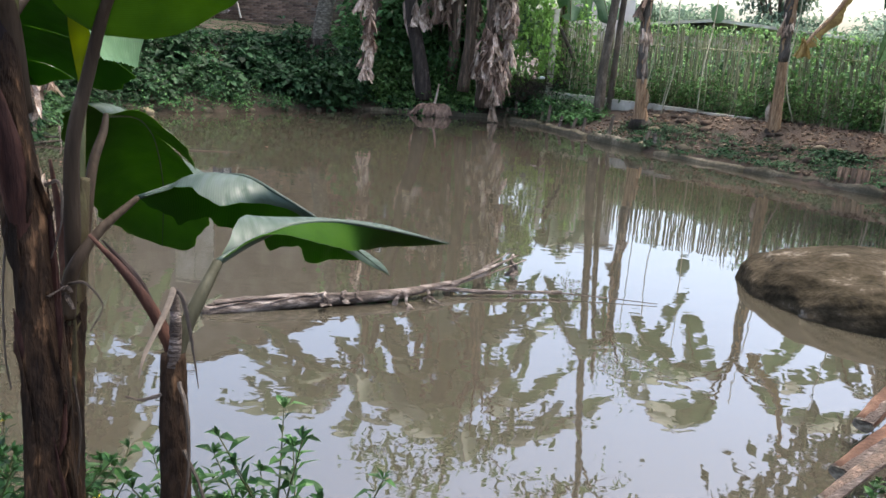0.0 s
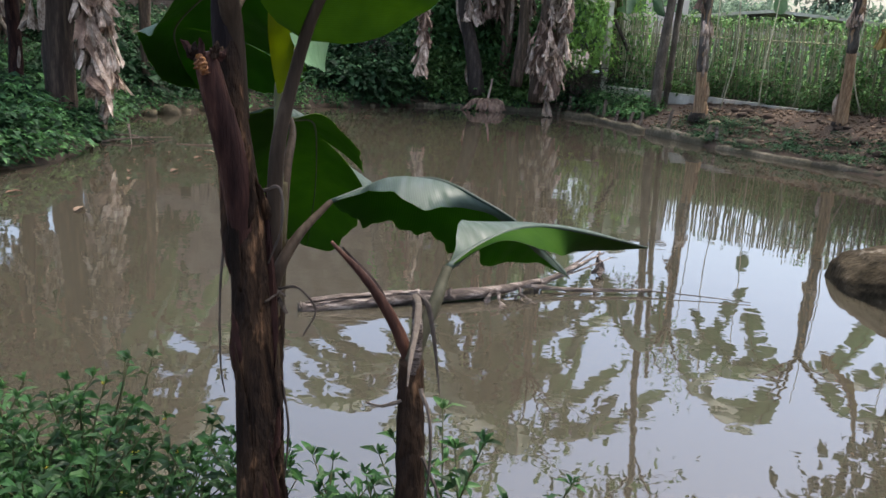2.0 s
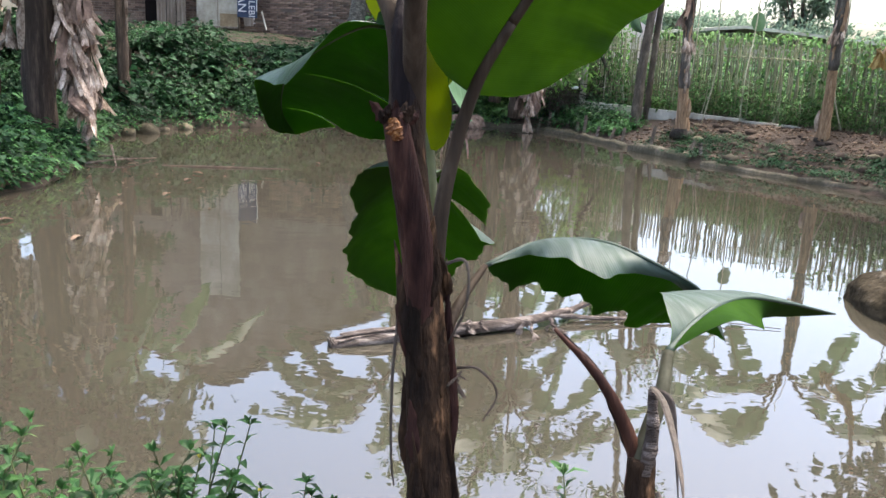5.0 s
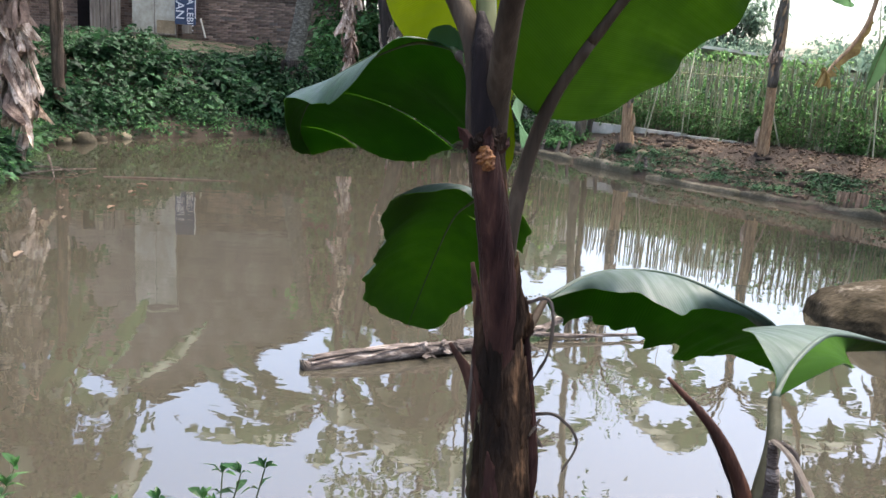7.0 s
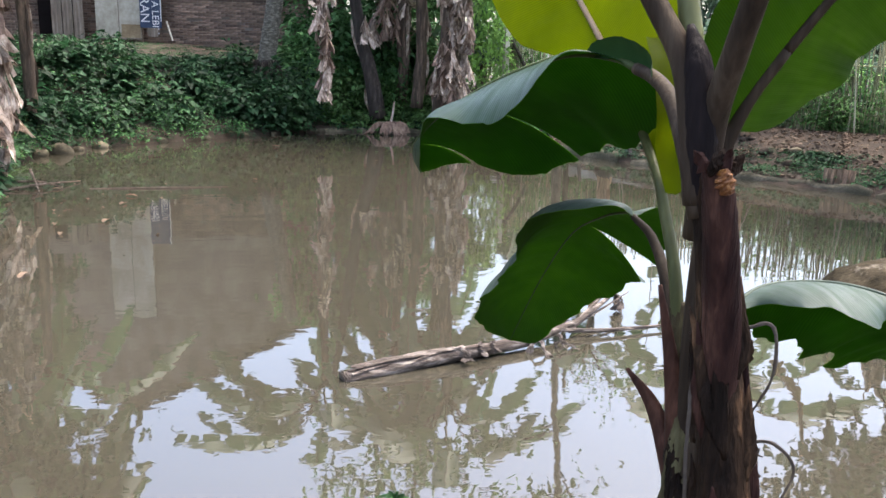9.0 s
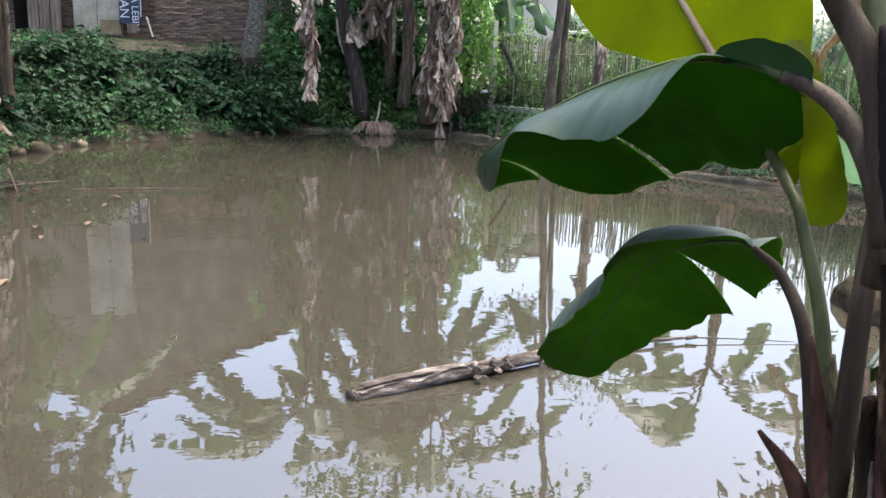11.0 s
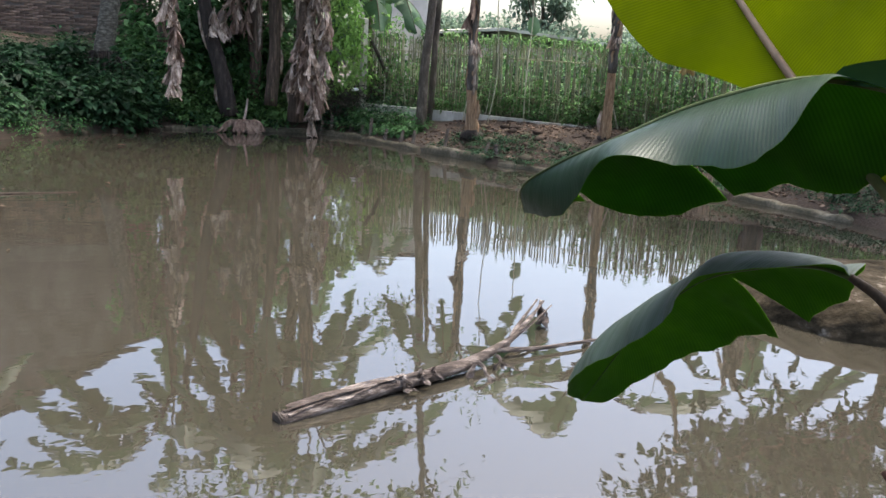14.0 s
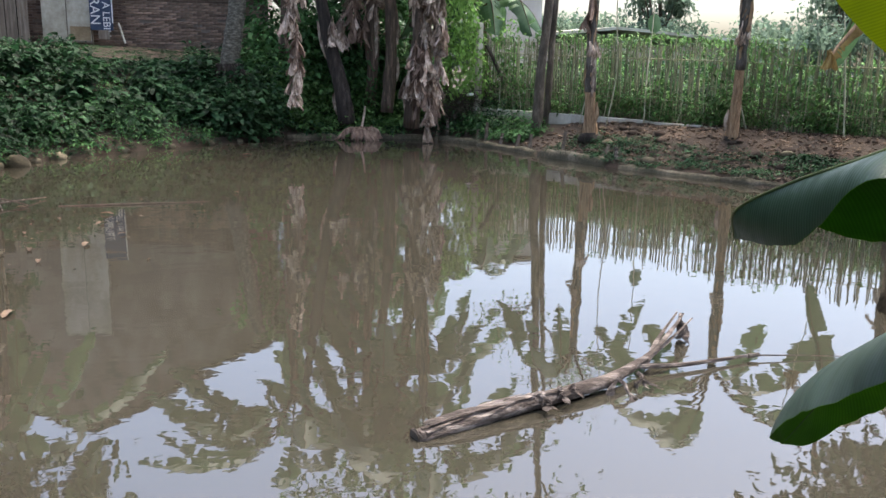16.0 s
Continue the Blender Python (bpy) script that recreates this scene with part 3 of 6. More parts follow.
for row in range(28):
    for col in range(48):
        x = -14.2 + col * 0.236 + (row % 2) * 0.118
        z = 1.95 + row * 0.076
        if rng.random() < 0.05:
            continue
        if -6.9 < x < -2.9 and 2.1 < z < 3.45:
            ob = new("brick", brick_meshes[rng.integers(5)])
            ob.parent = house
            ob.matrix_basis = pose(x + 9 + rng.normal() * 0.004, -0.004 - 0.016 * rng.random(), z - 1.9 + rng.normal() * 0.004, 0, rng.normal() * 1.3, rng.normal() * 1.5)
        else:
            v, f = slab((x, WALL_Y - 0.01, z), (0.222, 0.05, 0.062), 0, 0.008)
            rest.append((v, f))
ob = link("brickwork", *join(rest), M_BRICK, house)
ob["kind"] = "stuff"

# leaning shed front of weathered sheets, with a banner on it
shed = thing("shed_front", (-8.5, 26.9, 2.15), "pale weathered sheet-metal shed front with timber legs", "shed")
for x0, w, dy in ((-9.05, 0.66, 0.0), (-8.38, 0.64, 0.012)):
    v, f = slab((x0 + w / 2, 26.9 + dy, 4.4), (w - 0.012, 0.016, 4.36), 0.006, 0.003)
    link("sheet", v, f, M_TIN, shed)
link("skirting_board", *slab((-8.03, 26.86, 2.44), (0.54, 0.03, 0.40), 0, 0.004), M_RUSTPANEL, shed)
# A near-black slab is set here in place of the doorway's shade.
link("doorway", *slab((-10.35, 27.45, 3.0), (0.95, 0.24, 2.1), 0, 0.01), M_DARK, shed, "dark doorway beside the sheets")
link("batten", *slab((-8.4, 26.85, 2.22), (1.4, 0.05, 0.06), 0.0, 0.006), M_PLANK, shed)
for x in (-9.0, -8.35, -7.75):
    link("leg", *slab((x, 26.97, 4.25), (0.07, 0.08, 4.7), 0, 0.006), M_PLANK, shed)
for k in range(3):
    link("plank", *slab((-9.55 - 0.32 * k, 26.95 + 0.02 * k, 3.0), (0.28, 0.03, 2.2), 0.05 * k, 0.004), M_PLANK, shed)

banner = thing("banner", (-7.4, 26.7, 2.25), "faded blue banner with white capital letters standing on its side", "banner")
link("sheet", *slab((-7.42, 26.76, 3.3), (0.62, 0.02, 1.5), 0, 0.003), M_SIGN, banner)
for text, x, z0 in (("RAN", -7.70, 2.70), ("A LEBIH", -7.37, 2.58)):
    cu = bpy.data.curves.new("lettering", "FONT")
    cu.body = text
    cu.size, cu.extrude = (0.37 if text == "RAN" else 0.28), 0.003
    tmp = bpy.data.objects.new("lettering", cu)
    scene.collection.objects.link(tmp)
    me = bpy.data.meshes.new_from_object(tmp)
    bpy.data.objects.remove(tmp)
    bpy.data.curves.remove(cu)
    bm = bmesh.new()
    bm.from_mesh(me)
    left = set(bm.verts)
    while left:
        island, reach = set(), [min(left, key=lambda q: q.index)]
        while reach:
            q = reach.pop()
            if q not in island:
                island.add(q)
                reach += [e.other_vert(q) for e in q.link_edges]
        left -= island
        order = {q: k for k, q in enumerate(sorted(island, key=lambda q: q.index))}
        ob = link("letter", [tuple(q.co) for q in order], [[order[q] for q in fc.verts] for fc in bm.faces if fc.verts[0] in island], M_WHITE)
        ob.parent = banner
        ob.matrix_basis = Matrix.Translation((x + 7.4, 0.043, z0 - 2.25 + 0.75)) @ pose(0, 0, 0, 90, 90, 0)
    bm.free()
link("white_panel", *slab((-7.12, 26.745, 3.4), (0.025, 0.008, 1.3), 0, 0.001), M_WHITE, banner)
link("white_panel", *slab((-7.36, 26.70, 2.42), (0.30, 0.02, 0.26), 0, 0.003), M_PLANK, banner, "grey board behind the foot of the banner")
link("strut", *tube([(-6.78, 26.6, 2.2), (-6.95, 26.7, 2.75)], [0.03, 0.03], 6), M_KERB, banner)

# ---- pale house and low roof beyond the fence ----
pink = thing("pale_house", (4.0, 26.0, 0.8), "pale pink plastered house wall behind the fence", "house")
link("wall", *slab((4.55, 27.5, 2.45), (1.55, 3.0, 3.5), 0, 0.02), M_PLASTER, pink)
link("eave", *slab((4.55, 27.4, 4.24), (1.85, 3.3, 0.07), 0, 0.02), M_ROOF, pink)
post = thing("concrete_post", (2.45, 21.6, 0.7), "grey concrete post at the end of the fence", "post")
link("shaft", *slab((2.45, 21.6, 1.75), (0.13, 0.13, 2.2), 0.3, 0.02), M_KERB, post)
shedroof = thing("low_outbuilding", (9.5, 27.0, 0.8), "low outbuilding with a pale sheet roof behind the fence", "building")
link("wall", *slab((10.2, 28.2, 1.6), (8.6, 2.6, 1.9), -0.06, 0.02), M_PLASTER, shedroof)
rv = []
for k, (x, z) in enumerate(((5.4, 2.82), (7.93, 3.09), (9.43, 2.99), (15.0, 2.6))):
    rv += [(x, 26.3, z), (x, 30.2, z + 0.06), (x, 26.3, z - 0.09), (x, 30.2, z - 0.03)]
rf = []
for k in range(3):
    b = k * 4
    rf += [[b, b + 4, b + 5, b + 1], [b + 2, b + 3, b + 7, b + 6], [b, b + 2, b + 6, b + 4], [b + 1, b + 5, b + 7, b + 3]]
link("roof", rv, rf, M_TIN, shedroof)


# ---- banana leaves, live and dead ----
def blade(points, width, dl=0.25, dr=0.25, cl=1.0, cr=1.0, n=26, m=6, ripple=0.0, tears=0, up=(0, 0, 1), power=3.0, seed=0, ramp=(1, 1), left=1.0):
    """A banana leaf along a midrib: each half leaves the midrib at an angle below level and bends on (curl, radians over the half width)."""
    r = np.random.default_rng(seed)
    p = curve(points, n)
    t = np.gradient(p, axis=0)
    t /= np.linalg.norm(t, axis=1, keepdims=True)
    side = np.cross(t, np.array(up, float))
    side /= np.linalg.norm(side, axis=1, keepdims=True) + 1e-9
    nrm = np.cross(side, t)
    s = np.linspace(0, 1, n)
    w = width * np.clip(1 - np.abs(2 * s - 1) ** power, 0, 1) ** 0.55 * np.interp(s, np.linspace(0, 1, len(ramp)), ramp) + 0.002
    wave = [r.random(4) * 6.3 for _ in range(2)]
    cols = []
    for j in range(-m, m + 1):
        sg, k = (1 if j > 0 else -1), abs(j) / m
        a0, c = (dr, cr) if j > 0 else (dl, cl)
        steps = np.linspace(0, k, 7)
        share = 1.0 if j > 0 else np.interp(s, np.linspace(0, 1, len(np.atleast_1d(left))), np.atleast_1d(left))
        ang = a0 + c * steps
        lat, low = np.cos(ang).mean() * k, np.sin(ang).mean() * k
        ph = wave[0 if j > 0 else 1]
        rip = ripple * width * k ** 2 * (np.sin(s * 17 + ph[0]) + 0.6 * np.sin(s * 31 + ph[1]) + 0.4 * np.sin(s * 9 + ph[2]))
        scallop = 1 + 0.5 * ripple * k * np.sin(s * 23 + ph[3])
        cols.append(p + side * (sg * lat * share * w * scallop)[:, None] - nrm * (low * share * w - rip)[:, None])
    v = np.stack(cols, 1)
    torn = {int(q) for q in r.integers(3, n - 3, tears)}
    torn2 = {int(q) for q in r.integers(3, n - 3, tears)}
    f = []
    W = 2 * m + 1
    for i in range(n - 1):
        for j in range(2 * m):
            if (j >= m + 1 and i in torn) or (j < m - 1 and i in torn2):
                continue
            f.append([i * W + j, i * W + j + 1, (i + 1) * W + j + 1, (i + 1) * W + j])
    return v.reshape(-1, 3), f


def dead_leaf(top, drop, width, lean=(0, 0), seed=0):
    """A dry banana leaf: a limp midrib with curled pointed strips hanging from it like shingles."""
    r = np.random.default_rng(seed)
    n = 10
    s = np.linspace(0, 1, n)
    wander = np.cumsum(r.normal(size=(n, 2)) * 0.012, 0)
    spine = np.c_[top[0] + lean[0] * s + wander[:, 0], top[1] + lean[1] * s + wander[:, 1], top[2] - drop * s]
    pieces = [tube(spine, [0.014, 0.010, 0.004], 5)]
    R, C = 7, 6
    for k in range(int(4 + drop * 5)):
        q = r.random() ** 1.1 * 0.78
        o = np.array([np.interp(q, s, spine[:, j]) for j in range(3)])
        a = r.random() * 6.283
        ln = min(drop * (1 - q) * 1.05, 0.22 + 0.40 * r.random())
        w = width * (0.45 + 0.95 * r.random())
        curl = 1.1 + 2.6 * r.random()
        flare = 0.18 + 0.35 * r.random()
        tilt = r.normal() * 0.28
        bow, twist, kick = 0.02 + 0.08 * r.random() * width / 0.16, r.normal() * 0.9, 0.14 * r.random() ** 2 * width / 0.2
        hem = r.normal(size=C) * 0.07
        fold, lobes = r.random() * 6.3, 1.2 + 1.6 * r.random()
        v = np.zeros((R, C, 3))
        for i in range(R):
            t = i / (R - 1)
            aa = a + twist * t
            d, e = np.array([math.cos(aa), math.sin(aa)]), np.array([-math.sin(aa), math.cos(aa)])
            th = np.linspace(-0.5, 0.5, C) * curl * (1.25 - 0.4 * t)
            rad = 1.45 * w * (flare + (1 - flare) * t ** 0.8) / curl
            crease = 0.11 * w * np.sin(np.arange(C) * lobes + fold + 2.5 * t) * (0.3 + 0.7 * t)
            c = o[:2] + d * (bow * (0.3 + math.sin(t * 2.4)) + kick * t ** 3) + e * tilt * ln * t
            v[i, :, :2] = c + np.outer(np.sin(th) * rad, e) + np.outer((np.cos(th) - 1) * rad + crease, d)
            v[i, :, 2] = o[2] - ln * t * (1 + hem * t ** 2) - tilt * np.sin(th) * rad
        pieces.append((v.reshape(-1, 3), [[i * C + j, i * C + j + 1, (i + 1) * C + j + 1, (i + 1) * C + j] for i in range(R - 1) for j in range(C - 1)]))
    return join(pieces)


def far_leaf(root, heading, length, rise, droop, width, seed):
    d = np.array([math.cos(heading), math.sin(heading), 0])
    root = np.array(root, float)
    pts = [root, root + d * length * 0.18 + (0, 0, rise * 0.65), root + d * length * 0.45 + (0, 0, rise), root + d * length * 0.75 + (0, 0, rise - droop * 0.35), root + d * length + (0, 0, rise - droop)]
    return pts


def banana_tree(run, radii, crown=7, length=2.2, material=None, skirt=(), label="", seed=0, rise=1.0, droop=1.6, headings=None, width=0.3, group="banana trees round the pond", cut=False):
    """An old banana: sheathed trunk along run, arching leaves from its top, dry leaves hanging where skirt says (x, y, z, drop, width)."""
    r = np.random.default_rng(seed)
    material = material or M_FARSTEM
    t = thing("banana_tree", run[0], label, "banana tree", group)
    link("trunk", *tube(run, radii, 12, 16, wobble=0.05), material, t, smooth=True)
    p = curve(run, 30)
    for k in range(7):
        i = r.integers(2, 24)
        a = r.random() * 6.3
        rad = np.interp(i / 29, np.linspace(0, 1, len(radii)), radii)
        o = p[i] + np.array([math.cos(a), math.sin(a), 0]) * rad * 1.02
        b = p[min(29, i + 5)] + np.array([math.cos(a + 0.2), math.sin(a + 0.2), 0]) * rad * 1.05
        link("sheath", *tube([o, (o + b) / 2 + np.array([math.cos(a), math.sin(a), 0]) * 0.02, b], [rad * 0.25, rad * 0.4, rad * 0.12], 6, 6, flat=0.35), M_DRY if k % 3 == 0 else material, t)
    if material is M_TANSTEM:
        upper = curve(run, 40)[19:]
        link("old_sheath", *tube(upper, np.interp(np.linspace(0.5, 1, 6), np.linspace(0, 1, len(radii)), radii) * 1.10, 12, wobble=0.12), M_UPPER, t, "dark dried sheath round the upper stem", smooth=True)
        link("foot", *tube([p[0] - (0, 0, 0.1), p[0] + (0, 0, 0.04), p[0] + (0, 0, 0.12)], [radii[0] * 1.35, radii[0] * 1.2, radii[0] * 0.9], 12, 6, wobble=0.08), M_DARKSTEM, t, "dark rooty foot", smooth=True)
    top = p[-1]
    hs = headings if headings is not None else [k * 6.283 / max(1, crown) + r.normal() * 0.25 for k in range(crown)]
    for k, h in enumerate(hs):
        ln = length * (0.8 + 0.35 * r.random())
        pts = far_leaf(top, h, ln, rise * (0.6 + 0.7 * r.random()), droop * (0.6 + 0.7 * r.random()), width, k)
        v, f = blade(pts[1:], width * (0.85 + 0.3 * r.random()), 0.35, 0.35, 0.7, 0.7, n=30, m=4, ripple=0.12, tears=5, seed=seed * 31 + k)
        lf = link("leaf", v, f, M_FARLEAF, t)
        link("midrib", *tube(pts, [0.035, 0.02, 0.006], 6, 14), M_RIB, lf, smooth=True)
    for k, (x, y, z, drop, w) in enumerate(skirt):
        link("dead_leaf", *dead_leaf((x, y, z), drop, w, (r.normal() * 0.05, r.normal() * 0.05), seed * 57 + k), M_DRY_DARK if k % 3 == 2 else M_DRY, t)
    return t


def skirt_round(cx, cy, z0, z1, rad, count, drop, w, seed):
    """Dry leaves all round a trunk between two heights."""
    r = np.random.default_rng(seed)
    out = []
    for k in range(count):
        a = r.random() * 6.283
        d = drop * (0.6 + 0.7 * r.random())
        q = rad * (0.55 + 0.6 * r.random())
        out.append((cx + q * math.cos(a), cy + q * math.sin(a), z0 + d + (z1 - z0) * r.random(), d, w * (0.7 + 0.6 * r.random())))
    return out


# the dark leaning stem and its hanging leaf column
column = [(-2.06 + rng.normal() * 0.05, 19.45 + rng.normal() * 0.06, 0.80 + d + zz, d, 0.16) for d, zz in ((1.2, 0), (1.0, 0.35), (1.1, 0.8), (1.2, 1.3), (1.1, 1.7), (1.2, 2.2), (0.7, 0.1), (0.9, 2.6), (1.0, 0.6), (1.0, 1.5), (0.9, 2.0))]
banana_tree([(-0.75, 22.1, 0.3), (-0.95, 22.3, 1.4), (-1.3, 22.6, 2.9), (-1.9, 22.8, 7.0)], [0.23, 0.19, 0.16, 0.10], 7, 3.7, M_DARKSTEM, column + skirt_round(-0.75, 22.4, 2.1, 3.6, 0.35, 6, 0.9, 0.2, 5),
            "dark leaning banana stem with dry leaves hanging over water", seed=3, rise=1.3, droop=1.5, width=0.46, headings=[2.9, 3.45, 1.7, 0.6, 4.7])
# the big dry skirt over the far shore
sk = [(0.96, 20.25, 1.15, 1.1, 0.12)] + skirt_round(0.98, 20.5, 0.8, 3.4, 0.40, 34, 0.8, 0.19, 11) + skirt_round(0.98, 20.35, 0.35, 1.2, 0.22, 10, 0.7, 0.14, 12)
banana_tree([(0.75, 21.35, 0.3), (0.8, 21.2, 1.6), (0.9, 20.9, 3.2), (1.1, 20.8, 6.8)], [0.2, 0.17, 0.15, 0.11], 11, 3.3, M_FARSTEM, sk, "old banana with a thick skirt of dry grey-pink leaves", seed=4, headings=[2.0, 2.6, 3.1, 3.6, 4.1, 4.6, 1.4, 0.9, 0.4, -0.1, -0.6], rise=1.4, droop=1.8, width=0.46)
for k, (x, y, top, n, z0) in enumerate(((-0.15, 23.0, 7.4, 9, 2.1), (0.35, 23.4, 6.4, 6, 2.3), (0.25, 22.3, 5.2, 0, 0), (-0.5, 24.0, 8.2, 7, 2.6), (1.25, 22.9, 4.6, 6, 2.2))):
    banana_tree([(x, y, 0.6), (x + 0.1, y, 2.2), (x - 0.1, y - 0.1, top)], [0.17, 0.14, 0.1], 6, 3.0, M_FARSTEM, skirt_round(x, y, z0, 3.9, 0.34, n, 0.95, 0.17, 20 + k) if n else (),
                "tall brown banana stem with dry leaves among the clump", seed=10 + k, rise=1.3, droop=1.8, width=0.42)
banana_tree([(-2.3, 23.6, 0.6), (-2.25, 23.6, 2.6), (-2.2, 23.6, 7.5)], [0.17, 0.14, 0.1], 7, 3.9, M_FARSTEM, (), "tall banana at the edge of the clump with level leaves", seed=17, rise=1.7, droop=1.1, width=0.46, headings=[2.75, 2.95, 3.1, 3.25, 3.4, 3.6, 0.3, 4.6, 5.6])
# the dry-skirted bananas on the near left shore
sk = [(-6.03, 11.95, 1.2, 1.1, 0.14)] + skirt_round(-6.17, 12.05, 0.55, 2.9, 0.19, 32, 0.75, 0.17, 31) + skirt_round(-7.1, 12.3, 1.5, 2.9, 0.22, 6, 0.6, 0.16, 32)
banana_tree([(-6.85, 12.25, 0.3), (-6.82, 12.2, 1.5), (-6.7, 12.2, 3.0), (-6.4, 12.2, 4.6)], [0.24, 0.22, 0.19, 0.1], 16, 1.9, M_OLDSTEM, sk, "old banana with long dry leaves hanging to the water", seed=6, rise=1.1, droop=1.5, width=0.46, headings=[-1.2, -0.85, -0.55, -0.3, -0.1, 0.12, 0.35, 0.6, 0.9, 1.2, 1.6, 2.2, 2.9, 3.6, 4.3])
banana_tree([(-7.75, 12.6, 0.6), (-7.72, 12.6, 1.6), (-7.9, 12.7, 3.8)], [0.11, 0.1, 0.07], 10, 2.6, M_PURPLE, skirt_round(-7.75, 12.6, 1.4, 2.6, 0.14, 4, 0.7, 0.1, 33), "slim red-brown banana stem on a weedy bank", seed=7, width=0.36)
banana_tree([(-7.36, 16.62, 0.3), (-7.31, 16.52, 1.5), (-7.36, 16.42, 4.2)], [0.12, 0.11, 0.08], 9, 2.6, M_FARSTEM, (), "pale brown banana stem at the foot of the bank", seed=8, width=0.36)
banana_tree([(-9.6, 15.6, 0.7), (-9.5, 15.6, 2.0), (-9.7, 15.7, 5.0)], [0.17, 0.15, 0.1], 10, 3.0, M_FARSTEM, skirt_round(-9.5, 15.6, 1.0, 3.0, 0.3, 8, 0.9, 0.16, 35), "brown banana stem with dry leaves on a weedy bank", seed=9)
# the row on the soil terrace
banana_tree([(4.0, 17.65, 0.42), (3.93, 17.55, 0.95), (3.83, 17.4, 2.05), (3.78, 17.3, 4.1)], [0.18, 0.11, 0.085, 0.075], 5, 1.7, M_TANSTEM, [(3.8, 17.38, 2.75, 0.7, 0.1), (3.86, 17.35, 2.5, 0.6, 0.09), (3.75, 17.3, 3.4, 0.9, 0.12)], "banana with a peeling tan lower stem on the soil terrace", seed=41, rise=0.8, droop=1.2, width=0.34)
banana_tree([(5.98, 15.5, 0.55), (5.93, 15.35, 1.3), (5.78, 15.05, 2.6), (5.72, 14.95, 3.7)], [0.13, 0.09, 0.075, 0.07], 9, 2.9, M_TANSTEM, [(5.86, 15.05, 2.9, 0.5, 0.07), (5.7, 15.0, 2.7, 0.4, 0.06)], "tan banana stem on the terrace by the fence kerb", seed=42, rise=0.9, droop=0.9, width=0.38)
sk = skirt_round(7.3, 12.4, 0.9, 2.6, 0.25, 8, 0.8, 0.13, 43)
banana_tree([(7.35, 12.5, 0.55), (7.3, 12.45, 1.5), (7.2, 12.4, 3.2)], [0.16, 0.14, 0.1], 0, 2.3, M_FARSTEM, sk, "banana by the fence with dry leaves and a yellowing drooping one", seed=44, headings=[4.9, 0.6, 1.6, 5.5], rise=0.5, droop=1.4)


banana_tree([(2.95, 23.3, 0.8), (2.95, 23.3, 2.2), (2.85, 23.2, 3.1)], [0.13, 0.11, 0.08], 0, 2.0, M_FARSTEM, (), "banana with pale blue-green leaves beside the fence end", seed=45, headings=[3.2, 3.9, 4.7, 5.4, 6.1, 1.0, 2.2], rise=0.75, droop=1.5, width=0.40)

yellow = thing("hanging_leaf", (4.5, 10.2, 3.3), "yellow-brown dying banana leaf hanging down from above", "leaf")
rib = [(4.72, 10.25, 3.35), (4.62, 10.22, 2.75), (4.45, 10.19, 2.42), (4.22, 10.17, 2.15), (4.12, 10.16, 1.98)]
link("midrib", *tube(rib, [0.030, 0.026, 0.022, 0.012], 8, 20), M_TANSTEM, yellow, smooth=True)
link("blade", *blade(rib[1:], 0.10, 0.9, 1.1, 0.9, 0.8, n=26, m=5, ripple=0.25, tears=4, seed=21), M_YELLOW, yellow, smooth=True)
link("torn_strip", *dead_leaf((4.14, 10.16, 2.12), 0.22, 0.09, (0.02, 0.0), 211), M_YELLOW, yellow)


# ---- two slim forest trunks with a high fork ----
def limb_tree(name, run, radii, limbs, label, category="tree", leaf=M_BUSH_LIGHT, count=900, size=0.14, seed=0, group="", spread=1.1):
    r = np.random.default_rng(seed)
    t = thing(name, run[0], label, category, group)
    link("trunk", *tube(run, radii, 10, 22, wobble=0.04), M_BARK, t, smooth=True)
    p = curve(run, 40)
    tips = []
    for at, heading, ln, up in limbs:
        o = p[int(at * 39)]
        d = np.array([math.cos(heading), math.sin(heading), 0])
        e = o + d * ln + (0, 0, up)
        mid = o + d * ln * 0.5 + np.array([0, 0, up * 0.62]) + r.normal(size=3) * 0.08
        link("branch", *tube([o, mid, e], [radii[-1] * 0.75, 0.03, 0.01], 6, 10), M_BARK, t, smooth=True)
        for q in np.linspace(0.35, 1, 6):
            c = (1 - q) * o + q * e
            g = c + r.normal(size=3) * (0.5, 0.5, 0.3) * spread
            link("twig", *tube([c, (c + g) / 2 + r.normal(size=3) * 0.05, g], [0.014, 0.005], 5), M_BARK, t)
            tips.append(g)
            tips.append((c + g) / 2)
    if count:
        tips = np.array(tips)
        c = tips[r.integers(len(tips), size=count)] + r.normal(size=(count, 3)) * (0.26, 0.26, 0.2) * spread
        out = r.normal(size=(count, 3)) * (1, 1, 0.4) - (0, 0, 0.3)
        ob = link("crown", *leaves(c, out, size * (0.7 + 0.6 * r.random(count)), 0.45, 0.25, seed), leaf, t)
    return t


